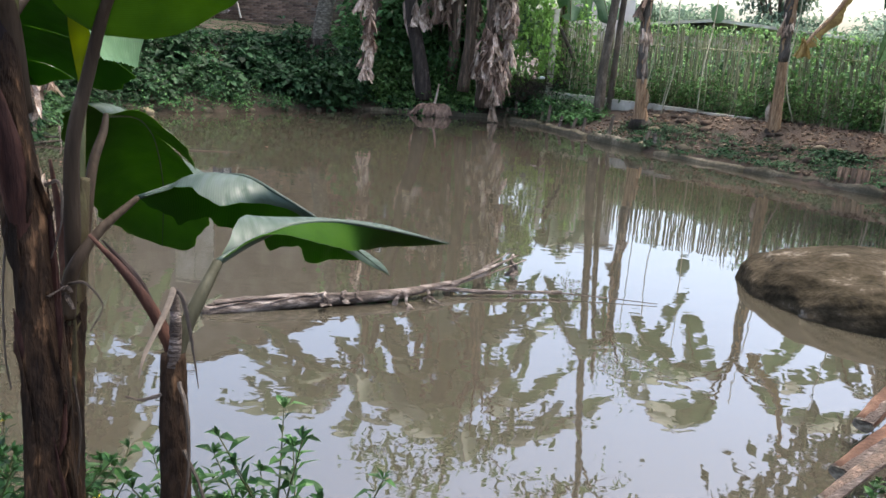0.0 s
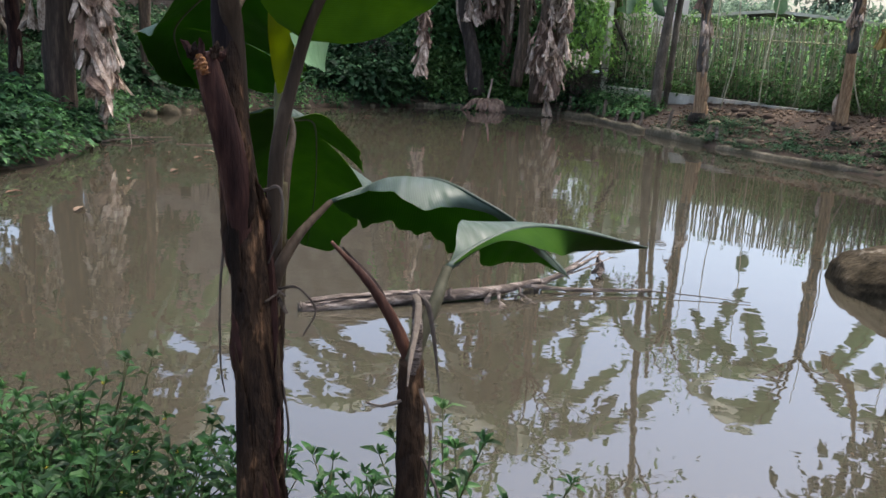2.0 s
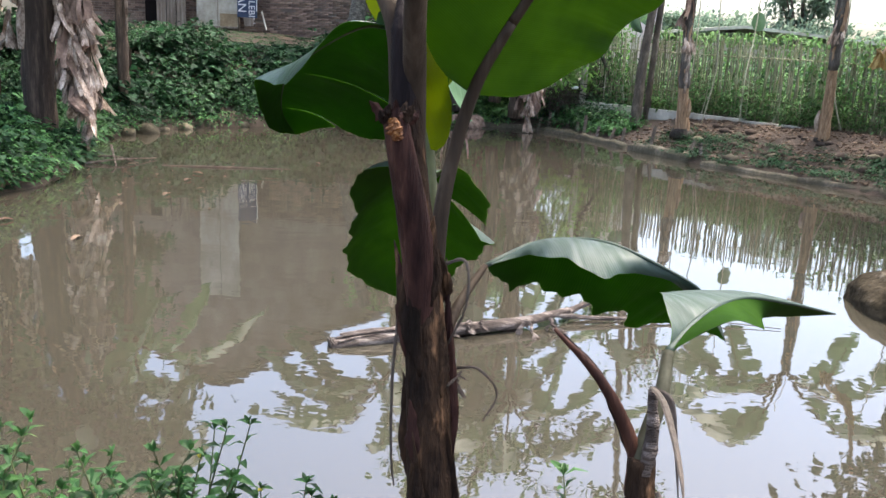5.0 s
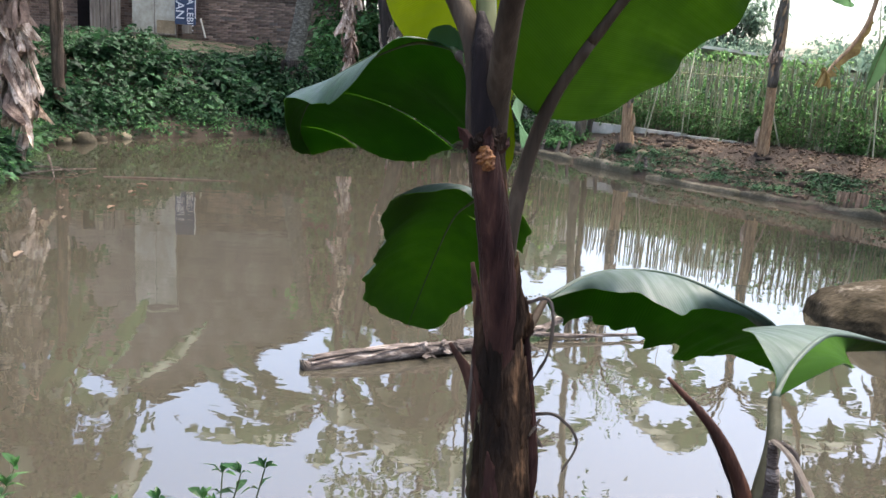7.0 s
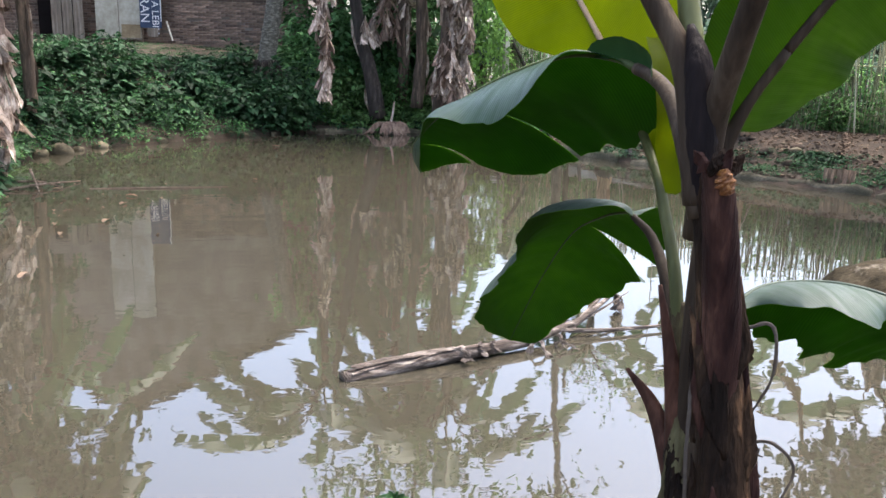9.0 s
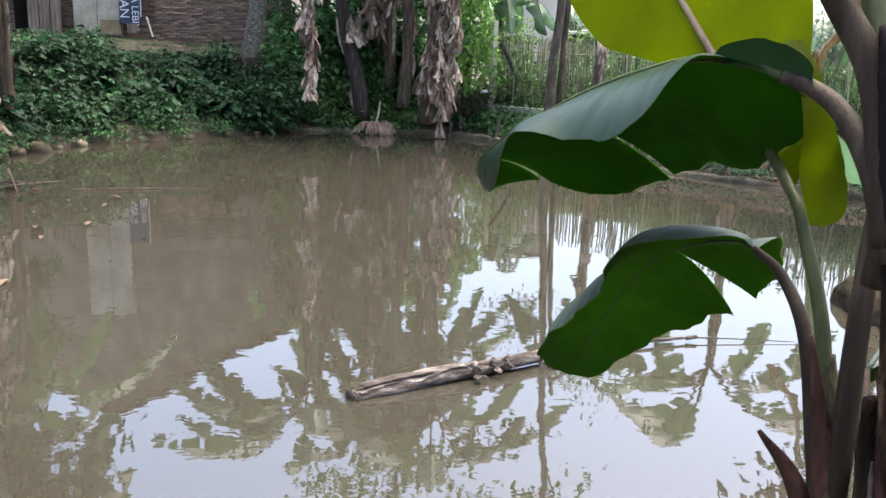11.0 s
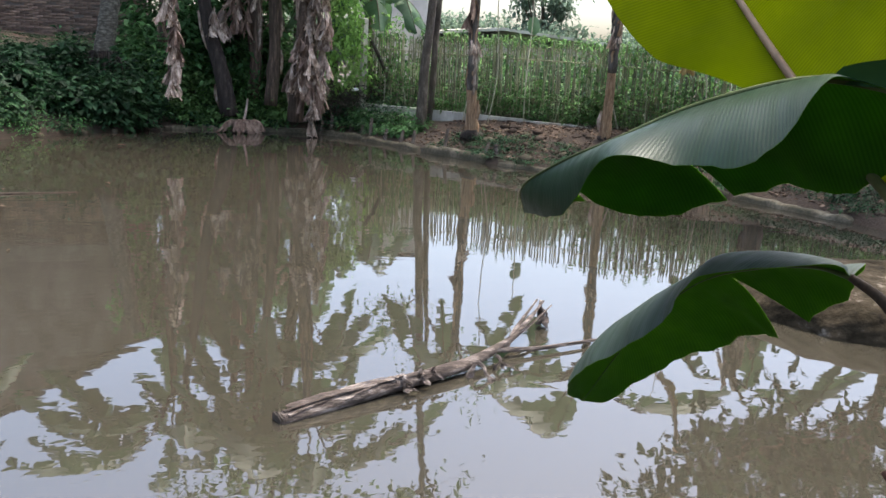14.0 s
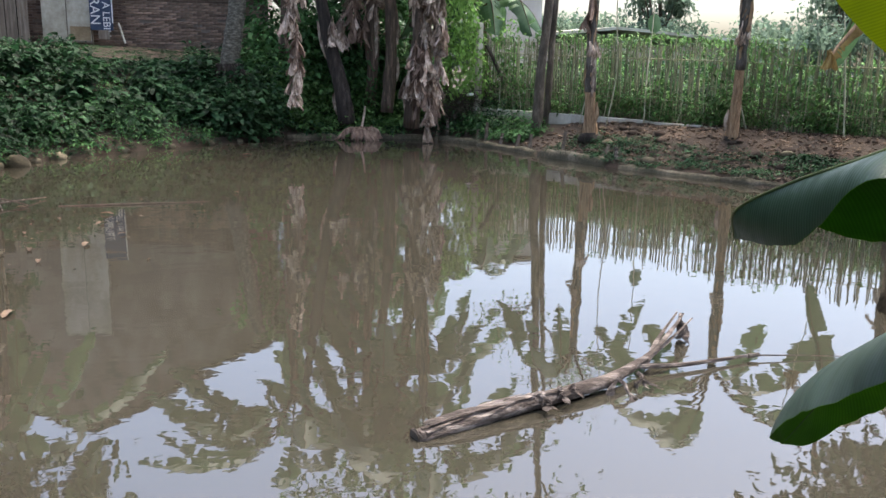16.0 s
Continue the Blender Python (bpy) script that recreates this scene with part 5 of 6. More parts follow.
# ---- the sucker beside it ----
sucker = thing("banana_sucker", (-0.47, 1.38, 0.27), "thin banana sucker with one folded leaf and a dead brown stalk", "banana plant")
link("pseudostem", *tube([(-0.465, 1.37, 0.2), (-0.465, 1.375, 0.7), (-0.475, 1.395, 1.0), (-0.482, 1.415, 1.17)], [0.036, 0.030, 0.027, 0.023], 16, 40, wobble=0.03), M_STEM, sucker, smooth=True)
SR = [(-0.429, 1.520, 1.320), (-0.374, 1.582, 1.351), (-0.306, 1.645, 1.375), (-0.224, 1.725, 1.369), (-0.110, 1.79, 1.342), (0.014, 1.859, 1.305)]
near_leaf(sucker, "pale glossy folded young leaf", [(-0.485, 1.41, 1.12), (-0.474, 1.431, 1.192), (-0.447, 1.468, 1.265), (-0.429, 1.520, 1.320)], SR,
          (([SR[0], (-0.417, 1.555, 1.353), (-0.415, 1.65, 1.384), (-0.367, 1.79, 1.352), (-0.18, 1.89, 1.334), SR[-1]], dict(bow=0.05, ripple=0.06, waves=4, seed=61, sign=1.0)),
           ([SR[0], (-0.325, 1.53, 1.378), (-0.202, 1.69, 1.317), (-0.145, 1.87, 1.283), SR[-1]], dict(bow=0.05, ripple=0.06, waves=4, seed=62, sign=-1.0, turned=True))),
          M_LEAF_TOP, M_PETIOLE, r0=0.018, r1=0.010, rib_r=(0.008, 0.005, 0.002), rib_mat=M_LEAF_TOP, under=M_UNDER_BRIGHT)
link("dead_stalk", *tube([(-0.487, 1.42, 1.10), (-0.495, 1.432, 1.182), (-0.557, 1.43, 1.295), (-0.64, 1.44, 1.378)], [0.016, 0.013, 0.009, 0.003], 10, 20, wobble=0.05), M_RED, sucker, "dead pointed red-brown stalk", smooth=True)
link("dead_stalk", *tube([(-0.495, 1.44, 1.17), (-0.556, 1.447, 1.293), (-0.622, 1.455, 1.365)], [0.008, 0.008, 0.002], 8, 14, wobble=0.1), M_BLACK, sucker, "blackened edge of the dead stalk")
link("stub", *tube([(-0.478, 1.40, 1.15), (-0.473, 1.405, 1.22), (-0.478, 1.412, 1.295)], [0.012, 0.011, 0.007], 10, 14, wobble=0.10), M_DRYLOG, sucker, "split dry tan stub", smooth=True)
link("dry_strip", *tube([(-0.478, 1.412, 1.297), (-0.470, 1.37, 1.290), (-0.468, 1.31, 1.265), (-0.470, 1.245, 1.235), (-0.470, 1.215, 1.205)], [0.006, 0.006, 0.0045, 0.001], 6, 18, flat=0.4), M_TWIG, sucker, "pale dry sheath strip hanging down")
link("dry_strip", *tube([(-0.478, 1.412, 1.295), (-0.455, 1.39, 1.285), (-0.440, 1.385, 1.22), (-0.425, 1.38, 1.12)], [0.006, 0.006, 0.004, 0.001], 6, 16, flat=0.35), M_TWIG, sucker)
for pts in (((-0.46, 1.38, 1.13), (-0.44, 1.36, 1.08), (-0.435, 1.35, 0.98), (-0.45, 1.35, 0.86)), ((-0.49, 1.39, 1.1), (-0.53, 1.38, 1.09), (-0.56, 1.38, 1.095)), ((-0.45, 1.37, 1.0), (-0.41, 1.36, 0.9), (-0.42, 1.36, 0.75))):
    link("dry_strip", *tube(pts, [0.004, 0.003, 0.0015], 6, 16, wobble=0.2), M_TWIG, sucker)


# ---- shrubs along the near bank ----
def shrub(x, y, height, stalks, seed, label="leafy green shrub on the near bank", leaf=0.085, spread=0.16, flowers=0):
    r = np.random.default_rng(seed)
    z = ground_at(x, y)
    t = thing("shrub", (x, y, z), label, "shrub", "shrubs on the near bank")
    P, D, S, ST, FL = [], [], [], [], []
    for k in range(stalks):
        a = r.random() * 6.28
        b = np.array([x + r.normal() * 0.05, y + r.normal() * 0.05, z - 0.03])
        h = height * (0.55 + 0.5 * r.random())
        e = b + np.array([math.cos(a) * spread, math.sin(a) * spread, h])
        run = curve([b, (b + e) / 2 + r.normal(size=3) * 0.02 - (math.cos(a) * spread * 0.2, math.sin(a) * spread * 0.2, 0), e], 14)
        ST.append(tube(run, [0.005, 0.002], 5))
        for q in range(3, 14):
            for w in range(2):
                aa = q * 1.9 + w * 3.14 + r.normal() * 0.3
                P.append(run[q])
                D.append((math.cos(aa), math.sin(aa), 0.55 + 0.3 * r.normal()))
                S.append(leaf * (0.6 + 0.7 * r.random()) * (1.15 - 0.5 * q / 14))
        for w in range(5):
            P.append(run[-1])
            D.append((r.normal() * 0.5, r.normal() * 0.5, 1))
            S.append(leaf * 0.5)
        if k < flowers:
            FL.append(run[-1] + (0, 0, 0.01))
    link("stem", *join(ST), M_TWIG if leaf < 0.07 else M_STEM_PALE, t)
    link("foliage", *leaves(P, D, np.array(S), 0.30, 0.25, seed), M_SHRUB, t)
    if FL:
        for k, c in enumerate(FL):
            link("flower", *leaves(np.repeat(c[None], 5, 0), ball(5, seed + k) * (1, 1, 0.3), 0.012, 0.8, 0.0, seed + k), M_FLOWER, t)
    return t


for k, (x, y, h, n, fl) in enumerate(((-1.53, 2.2, 0.62, 10, 1), (-1.36, 2.1, 0.46, 10, 2), (-1.8, 2.15, 0.50, 11, 1), (-1.2, 2.15, 0.44, 9, 2), (-1.02, 2.1, 0.46, 8, 2), (-0.75, 2.05, 0.36, 7, 1), (-2.1, 2.2, 0.50, 10, 0), (-1.7, 1.9, 0.42, 11, 1),
                                       (-0.55, 1.95, 0.36, 6, 0), (-0.38, 2.1, 0.42, 5, 0), (-1.0, 1.9, 0.36, 9, 1), (-1.2, 1.85, 0.38, 10, 1), (-1.45, 1.85, 0.40, 11, 1), (-2.45, 2.3, 0.44, 9, 0), (-2.0, 1.95, 0.40, 10, 0), (1.45, 2.6, 0.2, 6, 0), (1.75, 2.85, 0.16, 6, 0), (-1.62, 2.05, 0.5, 10, 2), (-1.9, 2.3, 0.44, 9, 0))):
    shrub(x, y, h * 1.08, n + 4, 100 + k, flowers=fl, leaf=0.090)
shrub(-0.42, 2.05, 0.58, 5, 140, "thin wiry weed with sparse long leaves", 0.095, 0.20)
shrub(-0.30, 2.0, 0.50, 4, 141, "thin wiry weed with sparse long leaves", 0.09, 0.18)

# ---- boulder, floating stem, fallen leaves ----
def boulder(name, c, size, seed, material, label, category="rock", group="", sub=24):
    r = np.random.default_rng(seed)
    th = np.linspace(0, np.pi, sub)
    ph = np.linspace(0, 2 * np.pi, sub * 2, endpoint=False)
    T, Pp = np.meshgrid(th, ph, indexing="ij")
    d = np.stack([np.sin(T) * np.cos(Pp), np.sin(T) * np.sin(Pp), np.cos(T)], -1)
    k = r.normal(size=(7, 3)) * 2.2
    o = r.random(7) * 6.3
    bumps = sum(np.sin(d @ k[i] + o[i]) * 0.5 ** (i / 2.5) for i in range(7)) * 0.07
    planes = ball(14, seed)
    cut = np.min(np.stack([0.74 / np.maximum(d @ q, 0.3) for q in planes], 0), 0)
    v = d * (np.minimum(1 + bumps, cut + 0.06))[..., None] * np.array(size) + np.array(c)
    m = sub * 2
    f = [[i * m + j, (i + 1) * m + j, (i + 1) * m + (j + 1) % m, i * m + (j + 1) % m] for i in range(sub - 1) for j in range(m)]
    return single(name, v.reshape(-1, 3), f, material, label, category, group, smooth=True)


def great_boulder(c, size, turn):
    """A long low rock: flat-topped, layered along its crest, with two deep cracks and a pitted skin."""
    r = np.random.default_rng(15)
    T, A = np.meshgrid(np.linspace(0, np.pi, 90), np.linspace(0, 2 * np.pi, 200, endpoint=False), indexing="ij")
    d = np.stack([np.sin(T) * np.cos(A), np.sin(T) * np.sin(A), np.cos(T)], -1)
    q = np.sign(d) * np.abs(d) ** np.array([0.86, 0.86, 0.62])
    rough = np.zeros(T.shape)
    for octave in range(5):
        for _ in range(4):
            k = r.normal(size=3) * 1.6 * 1.9 ** octave
            rough += 0.030 * 0.56 ** octave * np.sin(d @ k + r.random() * 6.283)
    layers = 0.012 * np.sin(d[..., 2] * 34 + 3 * np.sin(d[..., 0] * 4)) * smooth01((d[..., 2] - 0.35) / 0.3)
    cracks = 0
    for n, at in (((0.93, 0.30, 0.12), 0.12), ((0.55, -0.30, -0.78), -0.05)):
        off = d @ np.array(n) - at + 0.05 * np.sin(d[..., 2] * 9) + 0.03 * np.sin(d[..., 1] * 17)
        cracks = cracks - 0.055 * np.exp(-(off / 0.022) ** 2) * (d[..., 1] < 0.3)
    v = q * (1 + rough + layers + cracks)[..., None] * np.array(size)
    ca, sa = math.cos(turn), math.sin(turn)
    v = np.stack([v[..., 0] * ca - v[..., 1] * sa, v[..., 0] * sa + v[..., 1] * ca, v[..., 2]], -1) + np.array(c)
    m = 200
    f = [[i * m + j, (i + 1) * m + j, (i + 1) * m + (j + 1) % m, i * m + (j + 1) % m] for i in range(89) for j in range(m)]
    return single("boulder", v.reshape(-1, 3), f, M_ROCK, "large dark mossy cracked boulder rising from the pond", "rock", smooth=True)


great_boulder((3.90, 6.15, -0.07), (1.46, 1.02, 0.43), -0.12)

log = thing("floating_banana_stem", (-0.4, 5.5, 0.0), "bleached dead banana stem floating half sunk with dry leaf stalks", "dead stem")
A, Bq, C = np.array([-1.50, 4.99, 0.0]), np.array([-0.33, 5.48, 0.05]), np.array([0.40, 6.02, 0.06])
link("stem", *tube([A, A * 0.6 + Bq * 0.4 + (0, 0, 0.015), Bq, Bq * 0.45 + C * 0.55 + (0, 0, 0.02)], [0.052, 0.055, 0.045, 0.022], 16, 36, wobble=0.05, flat=0.8), M_DRYLOG, log, smooth=True)
for k in range(9):
    q = rng.random() * 0.35
    o = A * (1 - q) + Bq * q + rng.normal(size=3) * (0.01, 0.025, 0.0) + (0, -0.01, 0.035 + 0.012 * (k % 3))
    q += 0.3 + 0.4 * rng.random()
    e = A * (1 - q) + Bq * q + rng.normal(size=3) * (0.05, 0.02, 0.0) + (0, -0.01, 0.055)
    link("sheath_strip", *tube([o, (o + e) / 2 + (0, 0, 0.012), e], [0.015, 0.016, 0.004], 6, 12, wobble=0.15, flat=0.4), M_DRYLOG, log)
link("cut_end", *tube([A + (-0.012, -0.005, 0.0), A + (0.01, 0.004, 0.004)], [0.046, 0.050], 12, 4, wobble=0.12), M_TWIG, log)
for e, r0 in (((0.60, 6.36, 0.17), 0.022), ((0.52, 6.30, 0.20), 0.018), ((0.66, 6.34, 0.14), 0.014), ((0.47, 6.20, 0.13), 0.012)):
    o = Bq * 0.5 + C * 0.5 + rng.normal(size=3) * 0.015
    link("stalk", *tube([o, (o + np.array(e)) / 2 + rng.normal(size=3) * 0.02, e], [r0, r0 * 0.8, r0 * 0.4], 7, 10, wobble=0.12, flat=0.6), M_DRYLOG, log)
link("stalk", *tube([Bq * 0.6 + C * 0.4, (0.30, 5.74, 0.035), (0.84, 5.86, 0.03)], [0.018, 0.015, 0.010], 7, 14, wobble=0.06), M_DRYLOG, log)
link("stub", *tube([(0.82, 5.855, 0.03), (0.90, 5.86, 0.035)], [0.016, 0.014], 7, 4, wobble=0.2), M_TWIG, log)
link("twig", *tube([(0.88, 5.86, 0.03), (1.25, 5.84, 0.02), (1.60, 5.80, 0.01)], [0.006, 0.003], 5, 8), M_TWIG, log)
for k in range(6):
    s = 0.5 + 0.48 * rng.random()
    o = A * (1 - s) + Bq * s + (0, 0, 0.03)
    link("leaf_scrap", *dead_leaf(o + np.array([0, -0.03, 0.035]), 0.06, 0.035, (rng.normal() * 0.06, -0.03), 300 + k), M_DRYLOG, log)
link("leaf_scrap", *dead_leaf((-0.28, 5.42, 0.09), 0.10, 0.05, (0.05, -0.15), 320), M_DRYLOG, log)
link("leaf_scrap", *dead_leaf((-0.10, 5.52, 0.08), 0.07, 0.04, (0.16, -0.12), 322), M_DRYLOG, log)
link("leaf_scrap", *dead_leaf((0.57, 6.32, 0.18), 0.15, 0.08, (0.03, -0.03), 321), M_DRYLOG, log)

husk = thing("fallen_leaf_base", (-0.5, 21.15, 0.0), "rust-brown dry leaf base stranded at the far waterline", "dead leaf")
for k in range(24):
    a = math.pi * rng.random()
    o = np.array([-0.52 + rng.normal() * 0.08, 21.32, 0.22 + 0.10 * rng.random()])
    e = np.array([-0.52 + (0.42 + 0.25 * rng.random()) * math.cos(a), 21.2 - 0.28 * math.sin(a), -0.04 + 0.10 * rng.random()])
    v, f = blade([o, (o + e) / 2 + (0.06 * math.cos(a), -0.03, 0.10), e], 0.05 + 0.05 * rng.random(), 0.4, 0.4, 0.8, 0.8, n=10, m=3, ripple=0.4, seed=k, up=(0, -0.6, 0.8))
    link("frond", v, f, M_DRY_DARK, husk, smooth=True)
link("stalk", *tube([(-0.50, 21.35, 0.15), (-0.42, 21.4, 0.5), (-0.38, 21.4, 0.8)], [0.035, 0.03, 0.02], 7, 8), M_DRY, husk)

for k, (x, y) in enumerate(((-4.15, 7.35), (-4.15, 9.7), (-4.62, 9.5), (-4.76, 11.1), (-4.25, 10.8), (-5.1, 7.9), (-4.4, 9.0), (-4.9, 10.3), (-4.3, 11.4), (-3.9, 10.2), (-5.4, 11.9), (-2.9, 13.0), (-1.0, 15.5), (0.8, 18.2), (-1.6, 17.2), (-3.0, 17.8))):
    w = 0.075 if k < 2 else 0.04 + 0.035 * rng.random()
    a = rng.random() * 6.3
    d = np.array([math.cos(a), math.sin(a), 0])
    v, f = blade([np.array([x, y, 0.012]) - d * w * 1.2, np.array([x, y, 0.022]), np.array([x, y, 0.01]) + d * w * 1.2], w * 0.4, -0.2, -0.2, -0.4, -0.4, n=10, m=3, ripple=0.1, seed=400 + k)
    single("floating_leaf", v, f, M_LITTER, "small dead brown leaf floating on the pond", "leaf", "leaves on the water")
dr_ = np.random.default_rng(77)
n = 130
dp = np.c_[-4.7 + dr_.normal(size=n) * 0.9, 10.6 + dr_.normal(size=n) * 1.3, np.full(n, 0.006)]
single("floating_debris", *leaves(dp, np.c_[dr_.normal(size=(n, 2)), np.zeros(n)], 0.02 + 0.05 * dr_.random(n) ** 2, 0.5, 0.0, 78), M_LITTER, "specks of dead leaf drifting on the pond", "debris", kind="stuff")
single("floating_stick", *tube([(-5.0, 12.0, 0.0), (-4.1, 12.1, 0.012), (-3.2, 12.3, 0.0)], [0.012, 0.015, 0.006], 6, 12), M_TWIG, "thin dark stick lying in the water", "stick")
for k, pts in enumerate((((-6.0, 11.7, 0.02), (-5.6, 12.0, 0.06), (-5.3, 12.6, 0.02)), ((-6.1, 12.2, 0.05), (-5.7, 12.1, 0.08), (-5.35, 12.0, 0.02)), ((-5.9, 12.4, 0.2), (-5.7, 12.0, 0.1), (-5.55, 11.7, 0.0)))):
    single("dry_twig", *tube(pts, [0.02, 0.008], 6, 8), M_DRYLOG, "pale dry leaf stalk lying in the shallows", "stick", "dry stalks at the shore")

# fallen stems at the near right shore
for k, (a, b, r) in enumerate((((2.06, 3.65, 0.12), (2.72, 4.222, 0.328), 0.055), ((1.7, 3.11, 0.14), (2.448, 3.572, 0.368), 0.055), ((1.47, 2.76, 0.2), (1.99, 3.06, 0.38), 0.035))):
    a, b = np.array(a), np.array(b)
    t = thing("fallen_banana_stem", a, "brown fallen banana stem on the near shore", "dead stem", "fallen stems")
    link("stem", *tube([a, (a + b) / 2 + (0, 0, 0.02), b], [r * 0.9, r, r * 1.05], 14, 18, wobble=0.04, flat=0.75), M_FARSTEM if k == 2 else M_RUST, t, smooth=True)
    link("cut_end", *tube([a + (a - b) * 0.012, a + (b - a) * 0.004], [r * 0.82, r * 0.92], 14, 4, wobble=0.06, flat=0.75), M_PALMBARK, t, "grey cut end")
    link("sheath", *tube([a + (0.0, -0.03, r * 0.5), (a + b) / 2 + (0, -0.02, r * 0.8), b], [r * 0.5, r * 0.5, 0.01], 8, 10, flat=0.3), M_DRYLOG, t)

# ---- growth on the banks ----
def bank_cover(name, count, where, size, material, label, seed, lift=0.35, width=0.45, droop=0.3, up=0.6):
    """Leaves in low tufts over a stretch of bank: where(r, n) gives x, y."""
    r = np.random.default_rng(seed)
    tufts = max(1, count // 26)
    x, y = where(r, tufts)
    s = shore_distance(x, y)
    ok = s > -0.10
    x, y, s = x[ok], y[ok], s[ok]
    z = np.concatenate([land(x[i:i + 3000], y[i:i + 3000]) for i in range(0, len(x), 3000)])
    z = np.maximum(z, 0.0)
    n = len(x)
    # Tufts are lowered in a wedge of camera sight lines to the shed yard.
    sight_wedge = (x > -1.53 - 0.24 * y) & (x < -1.62 - 0.13 * y) & (s > 1.9) & (y > 15)
    hgt = np.where(sight_wedge, 0.3, 1.0) * lift * (0.35 + 0.9 * r.random(n)) * (0.45 + 0.45 * np.sin(x * 1.3 + 2) * np.sin(y * 1.1) + 0.35 * np.sin(x * 3.1) * np.sin(y * 2.7 + 1) + 0.6 * r.random(n))
    k = np.repeat(np.arange(n), 26)
    m = len(k)
    q = r.random(m)
    a = r.random(m) * 6.283
    rad = 0.05 + 0.20 * r.random(m) * (0.5 + lift)
    pos = np.c_[x[k] + np.cos(a) * rad, y[k] + np.sin(a) * rad, z[k] + hgt[k] * (0.15 + 0.95 * q)]
    out = np.c_[np.cos(a), np.sin(a), up * r.normal(size=m) * 0.6 + up * 0.3]
    sz = size * (0.6 + 0.8 * r.random(m)) * (0.75 + 0.5 * (np.sin(x * 2.7) * np.sin(y * 2.2))[k] ** 2)
    v, f = leaves(pos, out, sz, width, droop, seed)
    return single(name, v, f, material, label, "undergrowth", kind="stuff")


def along(points, depth, inner=0.0):
    p = curve([(x, y, 0) for x, y in points], 160)

    def where(r, n):
        i = r.integers(len(p) - 1, size=n)
        d = p[i + 1] - p[i]
        d /= np.linalg.norm(d, axis=1, keepdims=True)
        off = inner + (depth - inner) * r.random(n)
        sg = np.stack([-d[:, 1], d[:, 0]], 1)
        q = p[i, :2] + sg * off[:, None]
        return q[:, 0], q[:, 1]
    return where


# Leaves out growth inside the wedge of sight lines from the camera.
def clear_of_sight_wedge(where):
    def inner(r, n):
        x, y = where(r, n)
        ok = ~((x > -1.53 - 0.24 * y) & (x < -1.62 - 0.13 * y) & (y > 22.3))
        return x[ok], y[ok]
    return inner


BACK = [(-7.2, 14.2), (-7.05, 15.2), (-6.5, 16.9), (-5.15, 18.5), (-3.3, 20.6), (-1.7, 21.9), (0.0, 21.95), (1.6, 21.2), (2.4, 20.0)]
LEFT = [(-6.1, 6.5), (-6.2, 8.0), (-5.95, 9.1), (-5.75, 9.9), (-6.1, 11.7), (-6.75, 13.4), (-7.05, 15.2)]
bank_cover("bank_undergrowth", 32000, clear_of_sight_wedge(along(BACK, 3.4, -0.1)), 0.115, M_BUSH, "dense dark green undergrowth on the far bank", 61, 0.42)
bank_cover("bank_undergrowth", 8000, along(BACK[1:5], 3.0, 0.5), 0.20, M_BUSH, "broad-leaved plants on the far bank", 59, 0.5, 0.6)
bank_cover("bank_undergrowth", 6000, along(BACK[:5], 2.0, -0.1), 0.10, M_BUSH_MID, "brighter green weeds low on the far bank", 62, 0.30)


# Points inside that sight wedge, where the yard shows to the camera.
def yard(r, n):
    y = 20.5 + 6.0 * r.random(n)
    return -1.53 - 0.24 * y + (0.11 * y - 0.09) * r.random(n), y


bank_cover("yard_moss", 9000, yard, 0.06, M_BUSH, "low moss and grass over the yard slope", 57, 0.05, 0.4)
bank_cover("bank_undergrowth", 9000, clear_of_sight_wedge(along(BACK, 6.5, 3.0)), 0.15, M_BUSH, "low green cover at the top of the bank", 63, 0.22)
bank_cover("bank_undergrowth", 15000, along(LEFT, 2.4, 0.02), 0.13, M_BUSH_MID, "bright green weeds on the low bank", 64, 0.36)
bank_cover("bank_undergrowth", 14000, along(LEFT, 2.4, 0.0), 0.16, M_BUSH, "broad dark weeds mixed into the low bank", 58, 0.42, 0.55)
bank_cover("bank_undergrowth", 9000, along(LEFT, 5.5, 1.5), 0.16, M_BUSH, "green ground cover under the skirted bananas", 65, 0.3)
RIGHT = [(2.4, 20.2), (2.75, 18.8), (3.1, 17.7), (3.8, 16.1), (4.9, 14.4), (5.8, 12.9), (6.6, 12.0), (7.05, 9.6)]
bank_cover("bank_undergrowth", 2600, along([(1.75, 20.95), (2.3, 20.3), (2.75, 19.1)], 0.9, 0.1), 0.12, M_BUSH_MID, "green weeds at the corner of the pond", 66, 0.28)
bank_cover("terrace_weeds", 11000, along(RIGHT[2:], 1.1, 0.02), 0.075, M_BUSH, "small creeping weeds behind the edging", 67, 0.10)


def fence_line(d0, d1, s0=0.0, s1=1.0):
    def where(r, n):
        q = FLEN * (s0 + (s1 - s0) * r.random(n))
        d = d0 + (d1 - d0) * r.random(n)
        return FA[0] + FDIR[0] * q + FDIR[1] * d, FA[1] + FDIR[1] * q - FDIR[0] * d
    return where


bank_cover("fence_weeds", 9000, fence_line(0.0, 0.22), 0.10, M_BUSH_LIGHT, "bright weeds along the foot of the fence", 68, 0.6)
